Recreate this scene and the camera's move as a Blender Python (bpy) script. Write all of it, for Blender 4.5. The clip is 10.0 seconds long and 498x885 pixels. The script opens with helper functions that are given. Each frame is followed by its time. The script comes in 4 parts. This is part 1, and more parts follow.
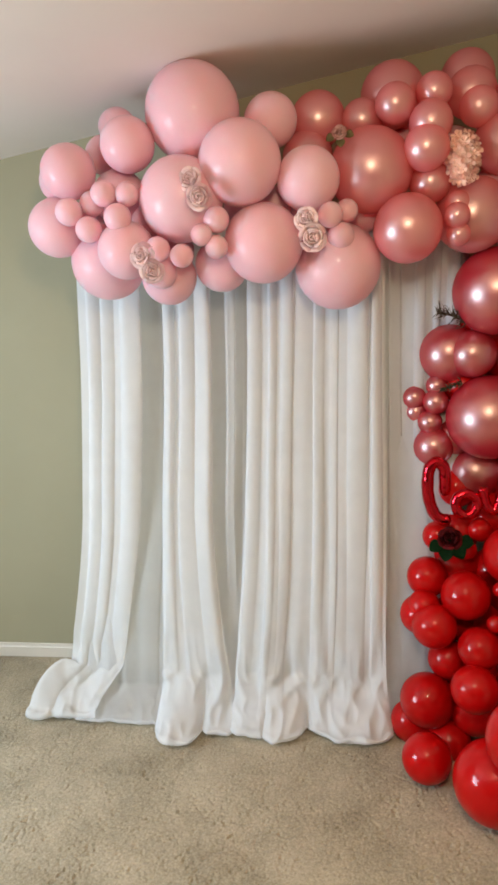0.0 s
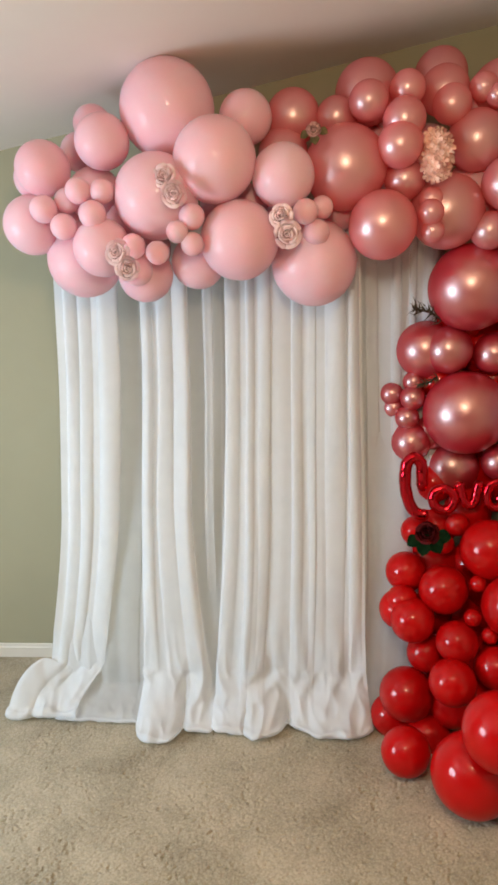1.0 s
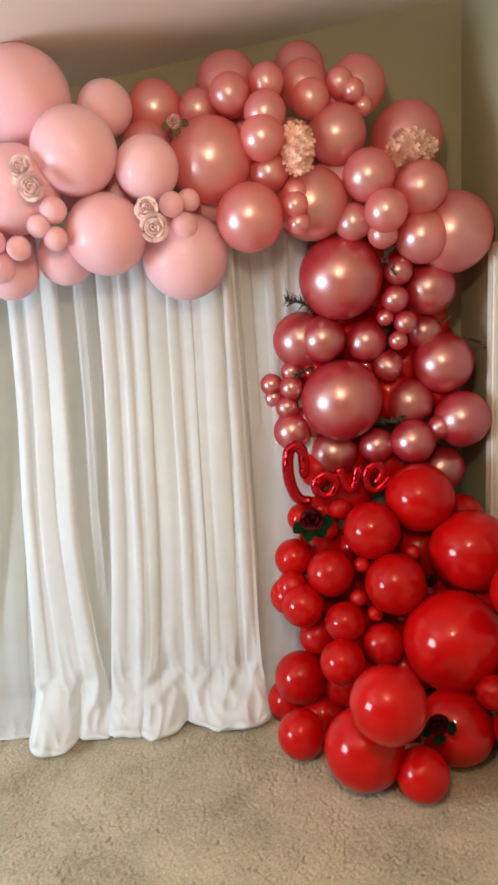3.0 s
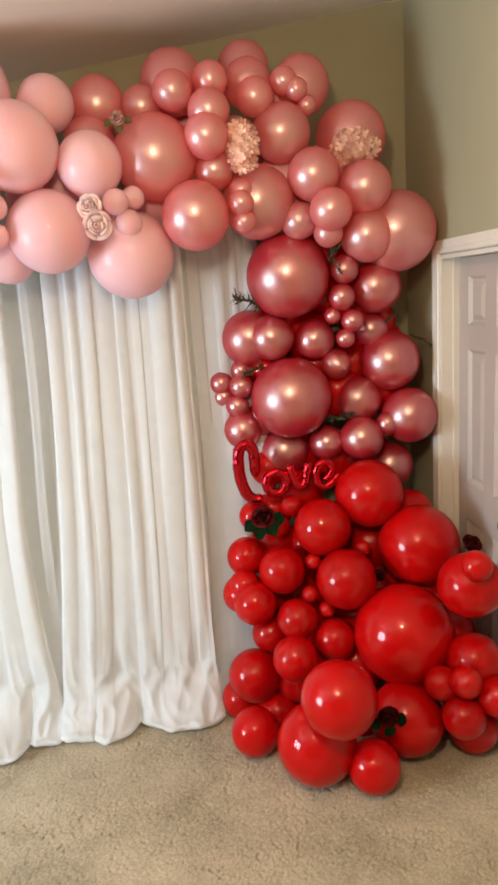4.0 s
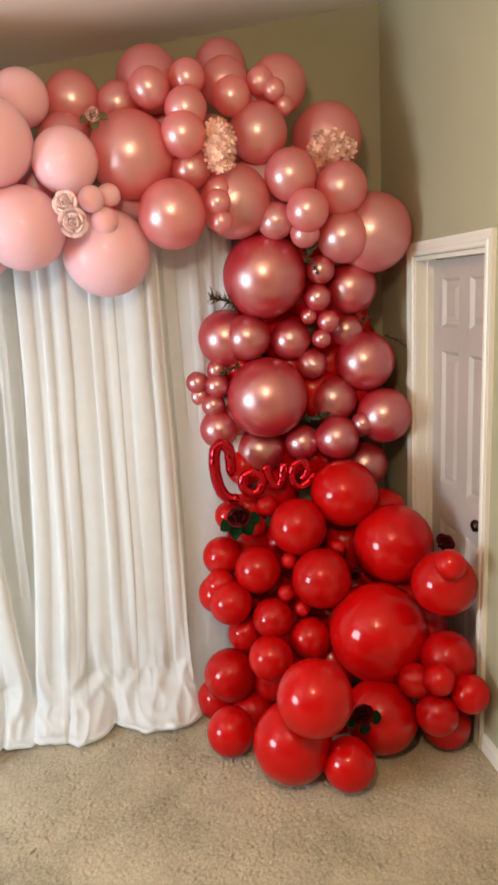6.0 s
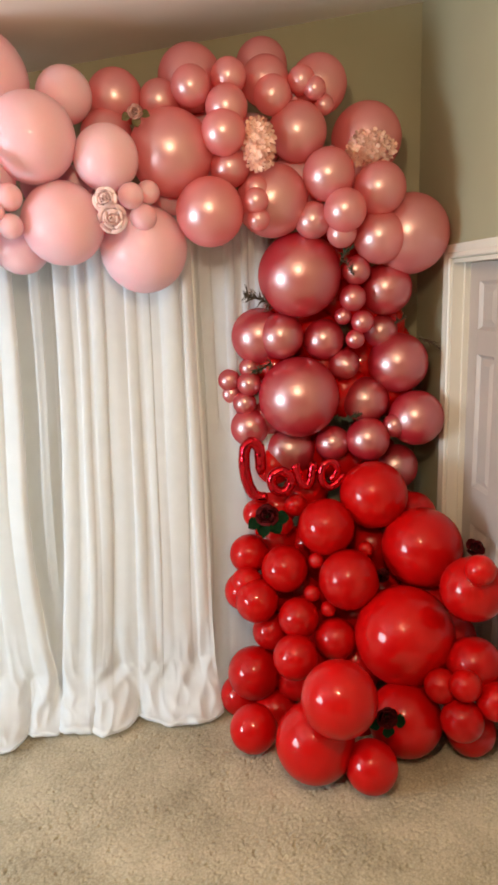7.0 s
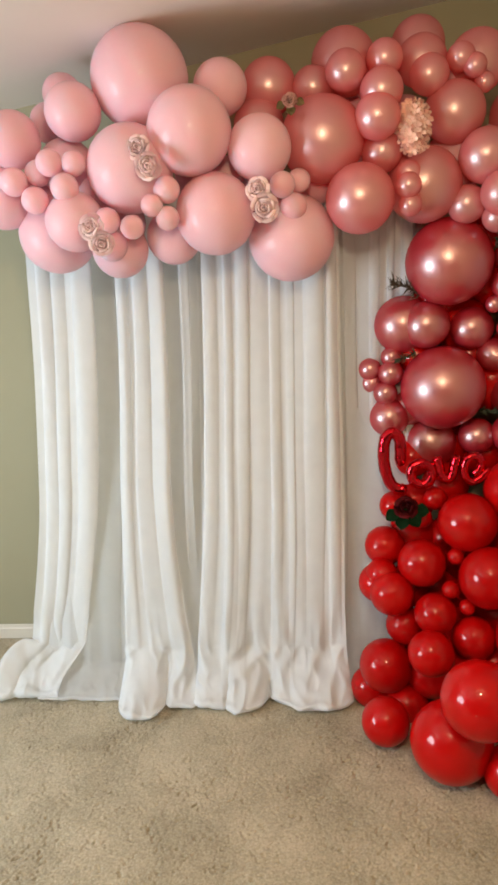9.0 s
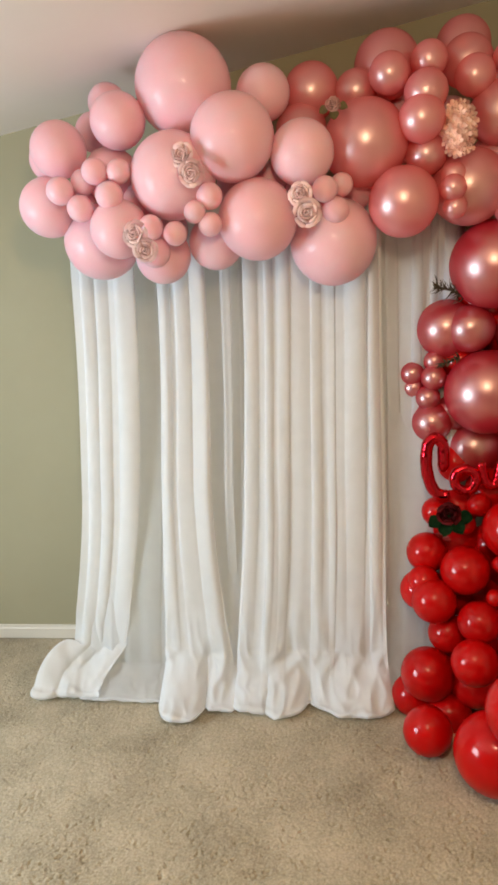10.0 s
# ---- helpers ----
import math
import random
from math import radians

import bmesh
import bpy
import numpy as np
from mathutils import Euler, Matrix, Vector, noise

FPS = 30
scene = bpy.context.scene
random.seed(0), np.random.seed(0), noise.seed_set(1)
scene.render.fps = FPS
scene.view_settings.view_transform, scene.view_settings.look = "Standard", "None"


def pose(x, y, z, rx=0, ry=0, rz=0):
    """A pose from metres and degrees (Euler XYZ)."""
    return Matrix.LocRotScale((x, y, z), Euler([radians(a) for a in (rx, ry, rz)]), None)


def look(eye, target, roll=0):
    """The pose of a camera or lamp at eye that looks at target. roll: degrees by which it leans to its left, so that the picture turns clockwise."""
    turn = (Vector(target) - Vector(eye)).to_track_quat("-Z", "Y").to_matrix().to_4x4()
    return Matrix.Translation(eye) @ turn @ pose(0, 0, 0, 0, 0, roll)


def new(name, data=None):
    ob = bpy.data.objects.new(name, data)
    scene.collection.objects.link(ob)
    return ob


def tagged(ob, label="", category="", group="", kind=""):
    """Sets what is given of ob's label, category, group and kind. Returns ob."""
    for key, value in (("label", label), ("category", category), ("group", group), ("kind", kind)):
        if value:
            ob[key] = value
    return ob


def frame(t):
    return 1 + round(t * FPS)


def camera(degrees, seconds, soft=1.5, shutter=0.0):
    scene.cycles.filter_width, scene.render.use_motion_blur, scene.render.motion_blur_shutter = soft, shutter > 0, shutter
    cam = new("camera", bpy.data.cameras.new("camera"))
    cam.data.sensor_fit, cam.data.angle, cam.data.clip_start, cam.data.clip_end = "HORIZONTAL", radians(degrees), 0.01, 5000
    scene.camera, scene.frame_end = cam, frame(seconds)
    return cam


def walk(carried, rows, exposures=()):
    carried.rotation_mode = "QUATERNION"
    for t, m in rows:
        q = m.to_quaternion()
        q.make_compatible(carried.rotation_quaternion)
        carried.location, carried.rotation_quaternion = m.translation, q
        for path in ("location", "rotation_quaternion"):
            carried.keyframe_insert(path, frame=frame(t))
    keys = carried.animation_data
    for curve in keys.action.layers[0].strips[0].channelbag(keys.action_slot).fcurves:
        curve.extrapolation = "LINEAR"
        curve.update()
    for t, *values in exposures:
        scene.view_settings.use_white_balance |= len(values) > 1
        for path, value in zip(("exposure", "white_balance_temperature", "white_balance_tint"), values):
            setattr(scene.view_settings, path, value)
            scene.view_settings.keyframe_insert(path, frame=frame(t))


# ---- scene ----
cam = camera(41.1, 10.0, soft=3.0)
PATH = [
    (0, (0.360, -0.105, 1.964), (0.126, 1.841, 1.564), -2.2),
    (0.5, (0.386, -0.111, 1.954), (0.153, 1.835, 1.555), -2.2),
    (1, (0.399, -0.108, 1.952), (0.204, 1.842, 1.549), -2.4),
    (1.5, (0.422, -0.100, 1.949), (0.290, 1.854, 1.542), -2.9),
    (2, (0.435, -0.099, 1.951), (0.389, 1.857, 1.537), -3.3),
    (2.5, (0.470, -0.096, 1.952), (0.495, 1.859, 1.529), -3.6),
    (3, (0.496, -0.096, 1.937), (0.587, 1.855, 1.508), -3.9),
    (4.5, (0.549, -0.099, 1.931), (0.810, 1.833, 1.486), -3.9),
    (5, (0.547, -0.097, 1.935), (0.841, 1.830, 1.486), -3.8),
    (6.5, (0.515, -0.094, 1.937), (0.785, 1.836, 1.489), -2.7),
    (7, (0.503, -0.097, 1.936), (0.718, 1.841, 1.488), -2.2),
    (7.5, (0.476, -0.097, 1.938), (0.614, 1.845, 1.481), -1.8),
    (8, (0.444, -0.101, 1.931), (0.490, 1.845, 1.472), -1.6),
    (8.5, (0.418, -0.101, 1.941), (0.367, 1.843, 1.473), -2.1),
    (9, (0.391, -0.100, 1.946), (0.262, 1.839, 1.476), -2.7),
    (9.5, (0.404, -0.100, 1.950), (0.190, 1.834, 1.488), -3.1),
    (10, (0.371, -0.099, 1.957), (0.134, 1.834, 1.499), -3.2),
]
EXPOSURES = [
    (0.0, -0.36, 6420, 10), (1.0, -0.35, 6420, 10), (2.5, -0.19, 6450, 10), (4.5, -0.03, 6680, 10), (5.5, -0.03, 6680, 10),
    (6.5, -0.03, 6680, 10), (8.0, -0.13, 6720, 10), (9.2, -0.32, 6770, 10), (10.0, -0.33, 6770, 10),
]
walk(cam, [(t, look(eye, target, roll)) for t, eye, target, roll in PATH], exposures=EXPOSURES)

# ---- world and lights ----
world = bpy.data.worlds.new("sky")
scene.world = world
world.use_nodes = True
wt = world.node_tree
sky = wt.nodes.new("ShaderNodeTexSky")
sky.sky_type = "NISHITA"
sky.sun_disc = False
sky.sun_elevation = radians(40)
sky.sun_rotation = radians(120)
wt.links.new(sky.outputs[0], wt.nodes["Background"].inputs[0])
wt.nodes["Background"].inputs[1].default_value = 0.12

XL, XR, YF, YB = -2.90, 1.788, -4.60, 3.307

# daylight through the window in the left wall
window_light = new("window_daylight", bpy.data.lights.new("window_daylight", "AREA"))
window_light.data.shape = "RECTANGLE"
window_light.data.size, window_light.data.size_y = 1.40, 1.28
window_light.data.energy = 142
window_light.data.color = (0.74, 0.875, 1.0)
window_light.matrix_world = look((XL + 0.02, 0.95, 1.36), (0.0, 0.95, 1.75))

# warm bulb of the ceiling lamp
bulb_light = new("ceiling_bulb", bpy.data.lights.new("ceiling_bulb", "POINT"))
bulb_light.data.energy = 90
bulb_light.data.color = (1.0, 0.71, 0.45)
bulb_light.data.shadow_soft_size = 0.07
bulb_light.location = (0.42, 0.30, 2.62)


# ---- materials ----
def shader(name):
    m = bpy.data.materials.new(name)
    m.use_nodes = True
    return m, m.node_tree, m.node_tree.nodes["Principled BSDF"]


def noise_node(nt, scale, detail=4.0, rough=0.55, coords="Object"):
    tc = nt.nodes.new("ShaderNodeTexCoord")
    n = nt.nodes.new("ShaderNodeTexNoise")
    n.inputs["Scale"].default_value = scale
    n.inputs["Detail"].default_value = detail
    n.inputs["Roughness"].default_value = rough
    nt.links.new(tc.outputs[coords], n.inputs["Vector"])
    return n


def ramp(nt, source, stops):
    r = nt.nodes.new("ShaderNodeValToRGB")
    els = r.color_ramp.elements
    while len(els) < len(stops):
        els.new(0.5)
    for e, (p, c) in zip(els, stops):
        e.position, e.color = p, (*c, 1)
    nt.links.new(source, r.inputs[0])
    return r


def bump(nt, bsdf, height, strength, distance, chain=None):
    b = nt.nodes.new("ShaderNodeBump")
    b.inputs["Strength"].default_value = strength
    b.inputs["Distance"].default_value = distance
    nt.links.new(height, b.inputs["Height"])
    if chain:
        nt.links.new(chain.outputs[0], b.inputs["Normal"])
    nt.links.new(b.outputs[0], bsdf.inputs["Normal"])
    return b


def mottled(name, dark, light, scale, roughness, fine=300.0, relief=0.15, depth=0.002, metallic=0.0, thin=0.0):
    """Two-scale mottled surface: broad tint and fine grain."""
    m, nt, bsdf = shader(name)
    broad = noise_node(nt, scale)
    r = ramp(nt, broad.outputs[0], [(0.3, dark), (0.7, light)])
    nt.links.new(r.outputs[0], bsdf.inputs["Base Color"])
    grain = noise_node(nt, fine, 3.0)
    bump(nt, bsdf, grain.outputs[0], relief, depth)
    bsdf.inputs["Roughness"].default_value = roughness
    bsdf.inputs["Metallic"].default_value = metallic
    if thin:
        tra = nt.nodes.new("ShaderNodeBsdfTranslucent")
        mix = nt.nodes.new("ShaderNodeMixShader")
        mix.inputs[0].default_value = thin
        nt.links.new(r.outputs[0], tra.inputs[0])
        nt.links.new(bsdf.outputs[0], mix.inputs[1])
        nt.links.new(tra.outputs[0], mix.inputs[2])
        nt.links.new(mix.outputs[0], nt.nodes["Material Output"].inputs[0])
    return m


def latex(name, colour, roughness, metallic=0.0, coat=0.0, coat_rough=0.08, vary=0.10, thin=0.0, flake=0.0, flake_rough=0.35, skin_gloss=0.3, glow=0.0, see=0.0):
    """Stretched balloon skin, each one a little lighter or darker than the next."""
    m, nt, bsdf = shader(name)
    info = nt.nodes.new("ShaderNodeObjectInfo")
    cloud = noise_node(nt, 2.2, 2.0)
    add = nt.nodes.new("ShaderNodeMath")
    add.operation = "ADD"
    nt.links.new(info.outputs["Random"], add.inputs[0])
    nt.links.new(cloud.outputs[0], add.inputs[1])
    half = nt.nodes.new("ShaderNodeMath")
    half.operation = "MULTIPLY"
    half.inputs[1].default_value = 0.5
    nt.links.new(add.outputs[0], half.inputs[0])
    lo = tuple(c * (1 - vary) for c in colour)
    hi = tuple(min(1.0, c * (1 + vary)) for c in colour)
    r = ramp(nt, half.outputs[0], [(0.15, lo), (0.85, hi)])
    nt.links.new(r.outputs[0], bsdf.inputs["Base Color"])
    bsdf.inputs["Roughness"].default_value = roughness
    bsdf.inputs["Metallic"].default_value = metallic
    bsdf.inputs["Coat Weight"].default_value = coat
    bsdf.inputs["Coat Roughness"].default_value = coat_rough
    bsdf.inputs["Specular IOR Level"].default_value = skin_gloss
    if glow:
        # light that bleeds sideways in the rubber
        bsdf.inputs["Subsurface Weight"].default_value = glow
        bsdf.inputs["Subsurface Radius"].default_value = (1.0, 0.32, 0.30)
        bsdf.inputs["Subsurface Scale"].default_value = 0.05
    wob = noise_node(nt, 3.0, 1.0)
    bump(nt, bsdf, wob.outputs[0], 0.06, 0.01)
    surface = bsdf
    if flake:
        # pearl flakes in the skin: a broad pale sheen
        glo = nt.nodes.new("ShaderNodeBsdfGlossy")
        glo.inputs["Color"].default_value = (1.0, 0.81, 0.80, 1)
        glo.inputs["Roughness"].default_value = flake_rough
        fm = nt.nodes.new("ShaderNodeMixShader")
        # the sheen fades towards the rim, where the tinted skin is seen edge on
        lw = nt.nodes.new("ShaderNodeLayerWeight")
        lw.inputs["Blend"].default_value = 0.5
        fade = nt.nodes.new("ShaderNodeMapRange")
        fade.inputs["From Min"].default_value, fade.inputs["From Max"].default_value = 0.05, 0.85
        fade.inputs["To Min"].default_value, fade.inputs["To Max"].default_value = flake, 0.03
        nt.links.new(lw.outputs["Facing"], fade.inputs["Value"])
        nt.links.new(fade.outputs[0], fm.inputs[0])
        nt.links.new(bsdf.outputs[0], fm.inputs[1])
        nt.links.new(glo.outputs[0], fm.inputs[2])
        surface = fm
        nt.links.new(fm.outputs[0], nt.nodes["Material Output"].inputs[0])
    if thin:
        # stretched thin: part of the light goes through the skin
        tra = nt.nodes.new("ShaderNodeBsdfTranslucent")
        mix = nt.nodes.new("ShaderNodeMixShader")
        mix.inputs[0].default_value = thin
        nt.links.new(r.outputs[0], tra.inputs[0])
        nt.links.new(surface.outputs[0], mix.inputs[1])
        nt.links.new(tra.outputs[0], mix.inputs[2])
        nt.links.new(mix.outputs[0], nt.nodes["Material Output"].inputs[0])
        surface = mix
    if see:
        # what lies behind shows faintly through the tinted film
        cle = nt.nodes.new("ShaderNodeBsdfTransparent")
        wash = nt.nodes.new("ShaderNodeMixShader")
        wash.inputs[0].default_value = see
        nt.links.new(r.outputs[0], cle.inputs[0])
        nt.links.new(surface.outputs[0], wash.inputs[1])
        nt.links.new(cle.outputs[0], wash.inputs[2])
        nt.links.new(wash.outputs[0], nt.nodes["Material Output"].inputs[0])
    return m


WALL = mottled("sage_wall_paint", (0.338, 0.322, 0.213), (0.370, 0.352, 0.237), 1.3, 0.75, 240.0, 0.12, 0.0012)
CEIL = mottled("ceiling_paint", (0.79, 0.735, 0.67), (0.84, 0.785, 0.72), 1.1, 0.85, 180.0, 0.2, 0.002)
TRIM = mottled("white_trim_paint", (0.68, 0.65, 0.57), (0.74, 0.71, 0.63), 3.0, 0.38, 120.0, 0.05, 0.0006)
DOOR = mottled("door_paint", (0.44, 0.385, 0.345), (0.49, 0.43, 0.39), 3.0, 0.42, 160.0, 0.08, 0.0008)
BRONZE = mottled("dark_bronze", (0.035, 0.022, 0.016), (0.06, 0.04, 0.03), 20.0, 0.25, 200.0, 0.02, 0.0003, 0.9)
STEEL = mottled("stand_steel", (0.55, 0.55, 0.56), (0.62, 0.62, 0.63), 15.0, 0.3, 300.0, 0.02, 0.0003, 1.0)
PINK = latex("pastel_pink_latex", (1.0, 0.600, 0.670), 0.45, 0.0, 0.30, 0.13, 0.04, 0.16, glow=0.55, see=0.05)
PEARL = latex("pearl_rose_latex", (0.95, 0.285, 0.300), 0.40, 0.0, 0.32, 0.13, 0.12, 0.16, 0.54, 0.35, see=0.28)
MAUVE = latex("chrome_mauve_latex", (0.52, 0.014, 0.032), 0.40, 0.0, 0.32, 0.13, 0.08, 0.08, 0.42, 0.34, see=0.16)
RED = latex("red_latex", (0.55, 0.0028, 0.0032), 0.38, 0.0, 0.75, 0.07, 0.16, 0.08, skin_gloss=0.06, see=0.10)
FOIL = latex("red_foil", (0.62, 0.007, 0.02), 0.15, 1.0, 0.3, 0.05)
ROSE_PETAL = mottled("dusty_rose_fabric", (1.0, 0.78, 0.765), (1.0, 0.87, 0.855), 60.0, 0.8, 700.0, 0.2, 0.0006, thin=0.35)
ROSE_MAUVE = mottled("mauve_rose_fabric", (0.62, 0.33, 0.28), (0.78, 0.48, 0.42), 40.0, 0.8, 700.0, 0.2, 0.0006)
ROSE_RED = mottled("dark_red_rose_fabric", (0.05, 0.002, 0.003), (0.12, 0.004, 0.006), 50.0, 0.7, 700.0, 0.2, 0.0006)
PEACH_PETAL = mottled("peach_floret_fabric", (1.0, 0.70, 0.60), (1.0, 0.81, 0.72), 50.0, 0.85, 600.0, 0.2, 0.0006, thin=0.32)
LEAF = mottled("dark_green_leaf", (0.003, 0.022, 0.005), (0.009, 0.042, 0.010), 60.0, 0.75, 500.0, 0.2, 0.0006)
for m_soft in (ROSE_PETAL, PEACH_PETAL):
    # light bleeds through the thin fabric
    soft_bsdf = m_soft.node_tree.nodes["Principled BSDF"]
    soft_bsdf.inputs["Subsurface Weight"].default_value = 0.6
    soft_bsdf.inputs["Subsurface Radius"].default_value = (1.0, 0.7, 0.65)
    soft_bsdf.inputs["Subsurface Scale"].default_value = 0.03
for m_dull in (LEAF, ROSE_RED):
    m_dull.node_tree.nodes["Principled BSDF"].inputs["Specular IOR Level"].default_value = 0.12
OLIVE = mottled("olive_bud_green", (0.16, 0.13, 0.05), (0.26, 0.21, 0.09), 60.0, 0.8, 500.0, 0.2, 0.0006)
TWIG = mottled("dry_sprig", (0.05, 0.034, 0.022), (0.10, 0.075, 0.045), 80.0, 0.7, 500.0, 0.2, 0.0006)

# carpet: beige pile, trodden in broad patches
CARPET, nt, bsdf = shader("beige_carpet_pile")
patch = noise_node(nt, 3.0, 5.0, 0.62)
tuft = noise_node(nt, 130.0, 4.0, 0.7)
fleck = noise_node(nt, 380.0, 2.0, 0.6)
mixn = nt.nodes.new("ShaderNodeMath")
mixn.operation = "MULTIPLY_ADD"
mixn.inputs[1].default_value = 0.80
calm = nt.nodes.new("ShaderNodeMath")
calm.operation = "MULTIPLY_ADD"
calm.inputs[1].default_value, calm.inputs[2].default_value = 0.60, 0.16
nt.links.new(patch.outputs[0], calm.inputs[0])
nt.links.new(tuft.outputs[0], mixn.inputs[0])
nt.links.new(calm.outputs[0], mixn.inputs[2])
# hollows of the tuft noise go darker: shade between tufts put into the colour
cr = ramp(nt, mixn.outputs[0], [(0.60, (0.17, 0.138, 0.085)), (0.76, (0.345, 0.297, 0.202)), (1.00, (0.56, 0.49, 0.355))])
nt.links.new(cr.outputs[0], bsdf.inputs["Base Color"])
bsdf.inputs["Roughness"].default_value = 1.0
bsdf.inputs["Sheen Weight"].default_value = 0.2
b1 = bump(nt, bsdf, tuft.outputs[0], 0.5, 0.008)
b2 = bump(nt, bsdf, fleck.outputs[0], 0.6, 0.004, b1)


def sheer(name, clear, through_light):
    """Thin white voile: part of the light passes straight through, part is scattered on both sides."""
    m = bpy.data.materials.new(name)
    m.use_nodes = True
    nt = m.node_tree
    nt.nodes.clear()
    out = nt.nodes.new("ShaderNodeOutputMaterial")
    dif = nt.nodes.new("ShaderNodeBsdfDiffuse")
    tra = nt.nodes.new("ShaderNodeBsdfTranslucent")
    cle = nt.nodes.new("ShaderNodeBsdfTransparent")
    m1, m2 = nt.nodes.new("ShaderNodeMixShader"), nt.nodes.new("ShaderNodeMixShader")
    dif.inputs[0].default_value = (0.92, 0.96, 0.995, 1)
    tra.inputs[0].default_value = (0.93, 0.95, 0.98, 1)
    m1.inputs[0].default_value = through_light
    weave = noise_node(nt, 9.0, 5.0)
    mr = nt.nodes.new("ShaderNodeMapRange")
    mr.inputs["To Min"].default_value = clear - 0.06
    mr.inputs["To Max"].default_value = clear + 0.06
    nt.links.new(weave.outputs[0], mr.inputs["Value"])
    nt.links.new(dif.outputs[0], m1.inputs[1])
    nt.links.new(tra.outputs[0], m1.inputs[2])
    nt.links.new(mr.outputs[0], m2.inputs[0])
    nt.links.new(m1.outputs[0], m2.inputs[1])
    nt.links.new(cle.outputs[0], m2.inputs[2])
    nt.links.new(m2.outputs[0], out.inputs[0])
    return m


VOILE = sheer("white_voile", 0.20, 0.28)
VOILE_THIN = sheer("thin_white_voile", 0.16, 0.54)

GLASS, nt, bsdf = shader("window_glass")
bsdf.inputs["Transmission Weight"].default_value = 1.0
bsdf.inputs["Roughness"].default_value = 0.0


# ---- mesh helpers ----
def finish(name, bm, material, parent=None, smooth=True):
    me = bpy.data.meshes.new(name)
    bmesh.ops.recalc_face_normals(bm, faces=bm.faces)
    bm.to_mesh(me)
    bm.free()
    me.materials.append(material)
    if smooth:
        me.shade_smooth()
    ob = new(name, me)
    if parent:
        ob.parent = parent
    return ob


def part(name, bm, material, parent, label="", smooth=True):
    ob = finish(name, bm, material, parent, smooth)
    return tagged(ob, label) if label else ob


def add_box(bm, x0, x1, y0, y1, z0, z1, bevel=0.0):
    made = bmesh.ops.create_cube(bm, size=1.0)
    vs = made["verts"]
    for v in vs:
        v.co = Vector(((x0 + x1) / 2 + v.co.x * (x1 - x0), (y0 + y1) / 2 + v.co.y * (y1 - y0), (z0 + z1) / 2 + v.co.z * (z1 - z0)))
    if bevel:
        es = list({e for v in vs for e in v.link_edges})
        bmesh.ops.bevel(bm, geom=es, offset=bevel, segments=2, affect="EDGES", profile=0.6)


def box_bm(x0, x1, y0, y1, z0, z1, bevel=0.0):
    bm = bmesh.new()
    add_box(bm, x0, x1, y0, y1, z0, z1, bevel)
    return bm


def prism(bm, profile, axis, a, b):
    """Extrudes a profile of (p, q) along axis from a to b. axis x: (y, z); axis y: (x, z)."""
    def at(p, q, s):
        return (s, p, q) if axis == "x" else (p, s, q)
    r0 = [bm.verts.new(at(p, q, a)) for p, q in profile]
    r1 = [bm.verts.new(at(p, q, b)) for p, q in profile]
    n = len(profile)
    for i in range(n):
        bm.faces.new((r0[i], r0[(i + 1) % n], r1[(i + 1) % n], r1[i]))
    bm.faces.new(r0)
    bm.faces.new(r1[::-1])


def spline(points, steps=8):
    """A smooth line through points (Catmull-Rom)."""
    p = [Vector(q) for q in points]
    p = [p[0] * 2 - p[1]] + p + [p[-1] * 2 - p[-2]]
    line = []
    for i in range(1, len(p) - 2):
        for k in range(steps):
            t = k / steps
            a, b, c, d = p[i - 1:i + 3]
            line.append(0.5 * (2 * b + (c - a) * t + (2 * a - 5 * b + 4 * c - d) * t * t + (3 * b - a - 3 * c + d) * t ** 3))
    line.append(p[-2])
    return line


def sweep(bm, line, radius, sides=12, closed=False):
    """A tube along a line; radius is a function of 0..1 along it."""
    n = len(line)
    rings = []
    up = Vector((0, 1, 0))
    for i, c in enumerate(line):
        d = (line[(i + 1) % n] - line[i - 1]) if closed else (line[min(i + 1, n - 1)] - line[max(i - 1, 0)])
        d.normalize()
        side = d.cross(up)
        side = side.normalized() if side.length > 1e-4 else Vector((1, 0, 0))
        top = side.cross(d)
        r = radius(i / max(1, n - 1))
        rings.append([bm.verts.new(c + r * (side * math.cos(2 * math.pi * k / sides) + top * math.sin(2 * math.pi * k / sides))) for k in range(sides)])
    pairs = list(zip(rings, rings[1:])) + ([(rings[-1], rings[0])] if closed else [])
    for a, b in pairs:
        for k in range(sides):
            bm.faces.new((a[k], a[(k + 1) % sides], b[(k + 1) % sides], b[k]))
    if not closed:
        bm.faces.new(rings[0][::-1])
        bm.faces.new(rings[-1])


# ---- room shell ----


def ceiling_z(x):
    return 2.943 + 0.162 * x


bm = bmesh.new()
add_box(bm, XL - 0.12, XR + 0.12, YF - 0.12, YB + 0.12, -0.12, -0.012)
add_box(bm, XR + 0.12, XR + 0.75, 1.90, YB + 0.12, -0.12, -0.012)
floor = finish("floor", bm, CARPET, smooth=False)
tagged(floor, "beige short-pile carpet, trodden in soft patches", "carpet", kind="structure")



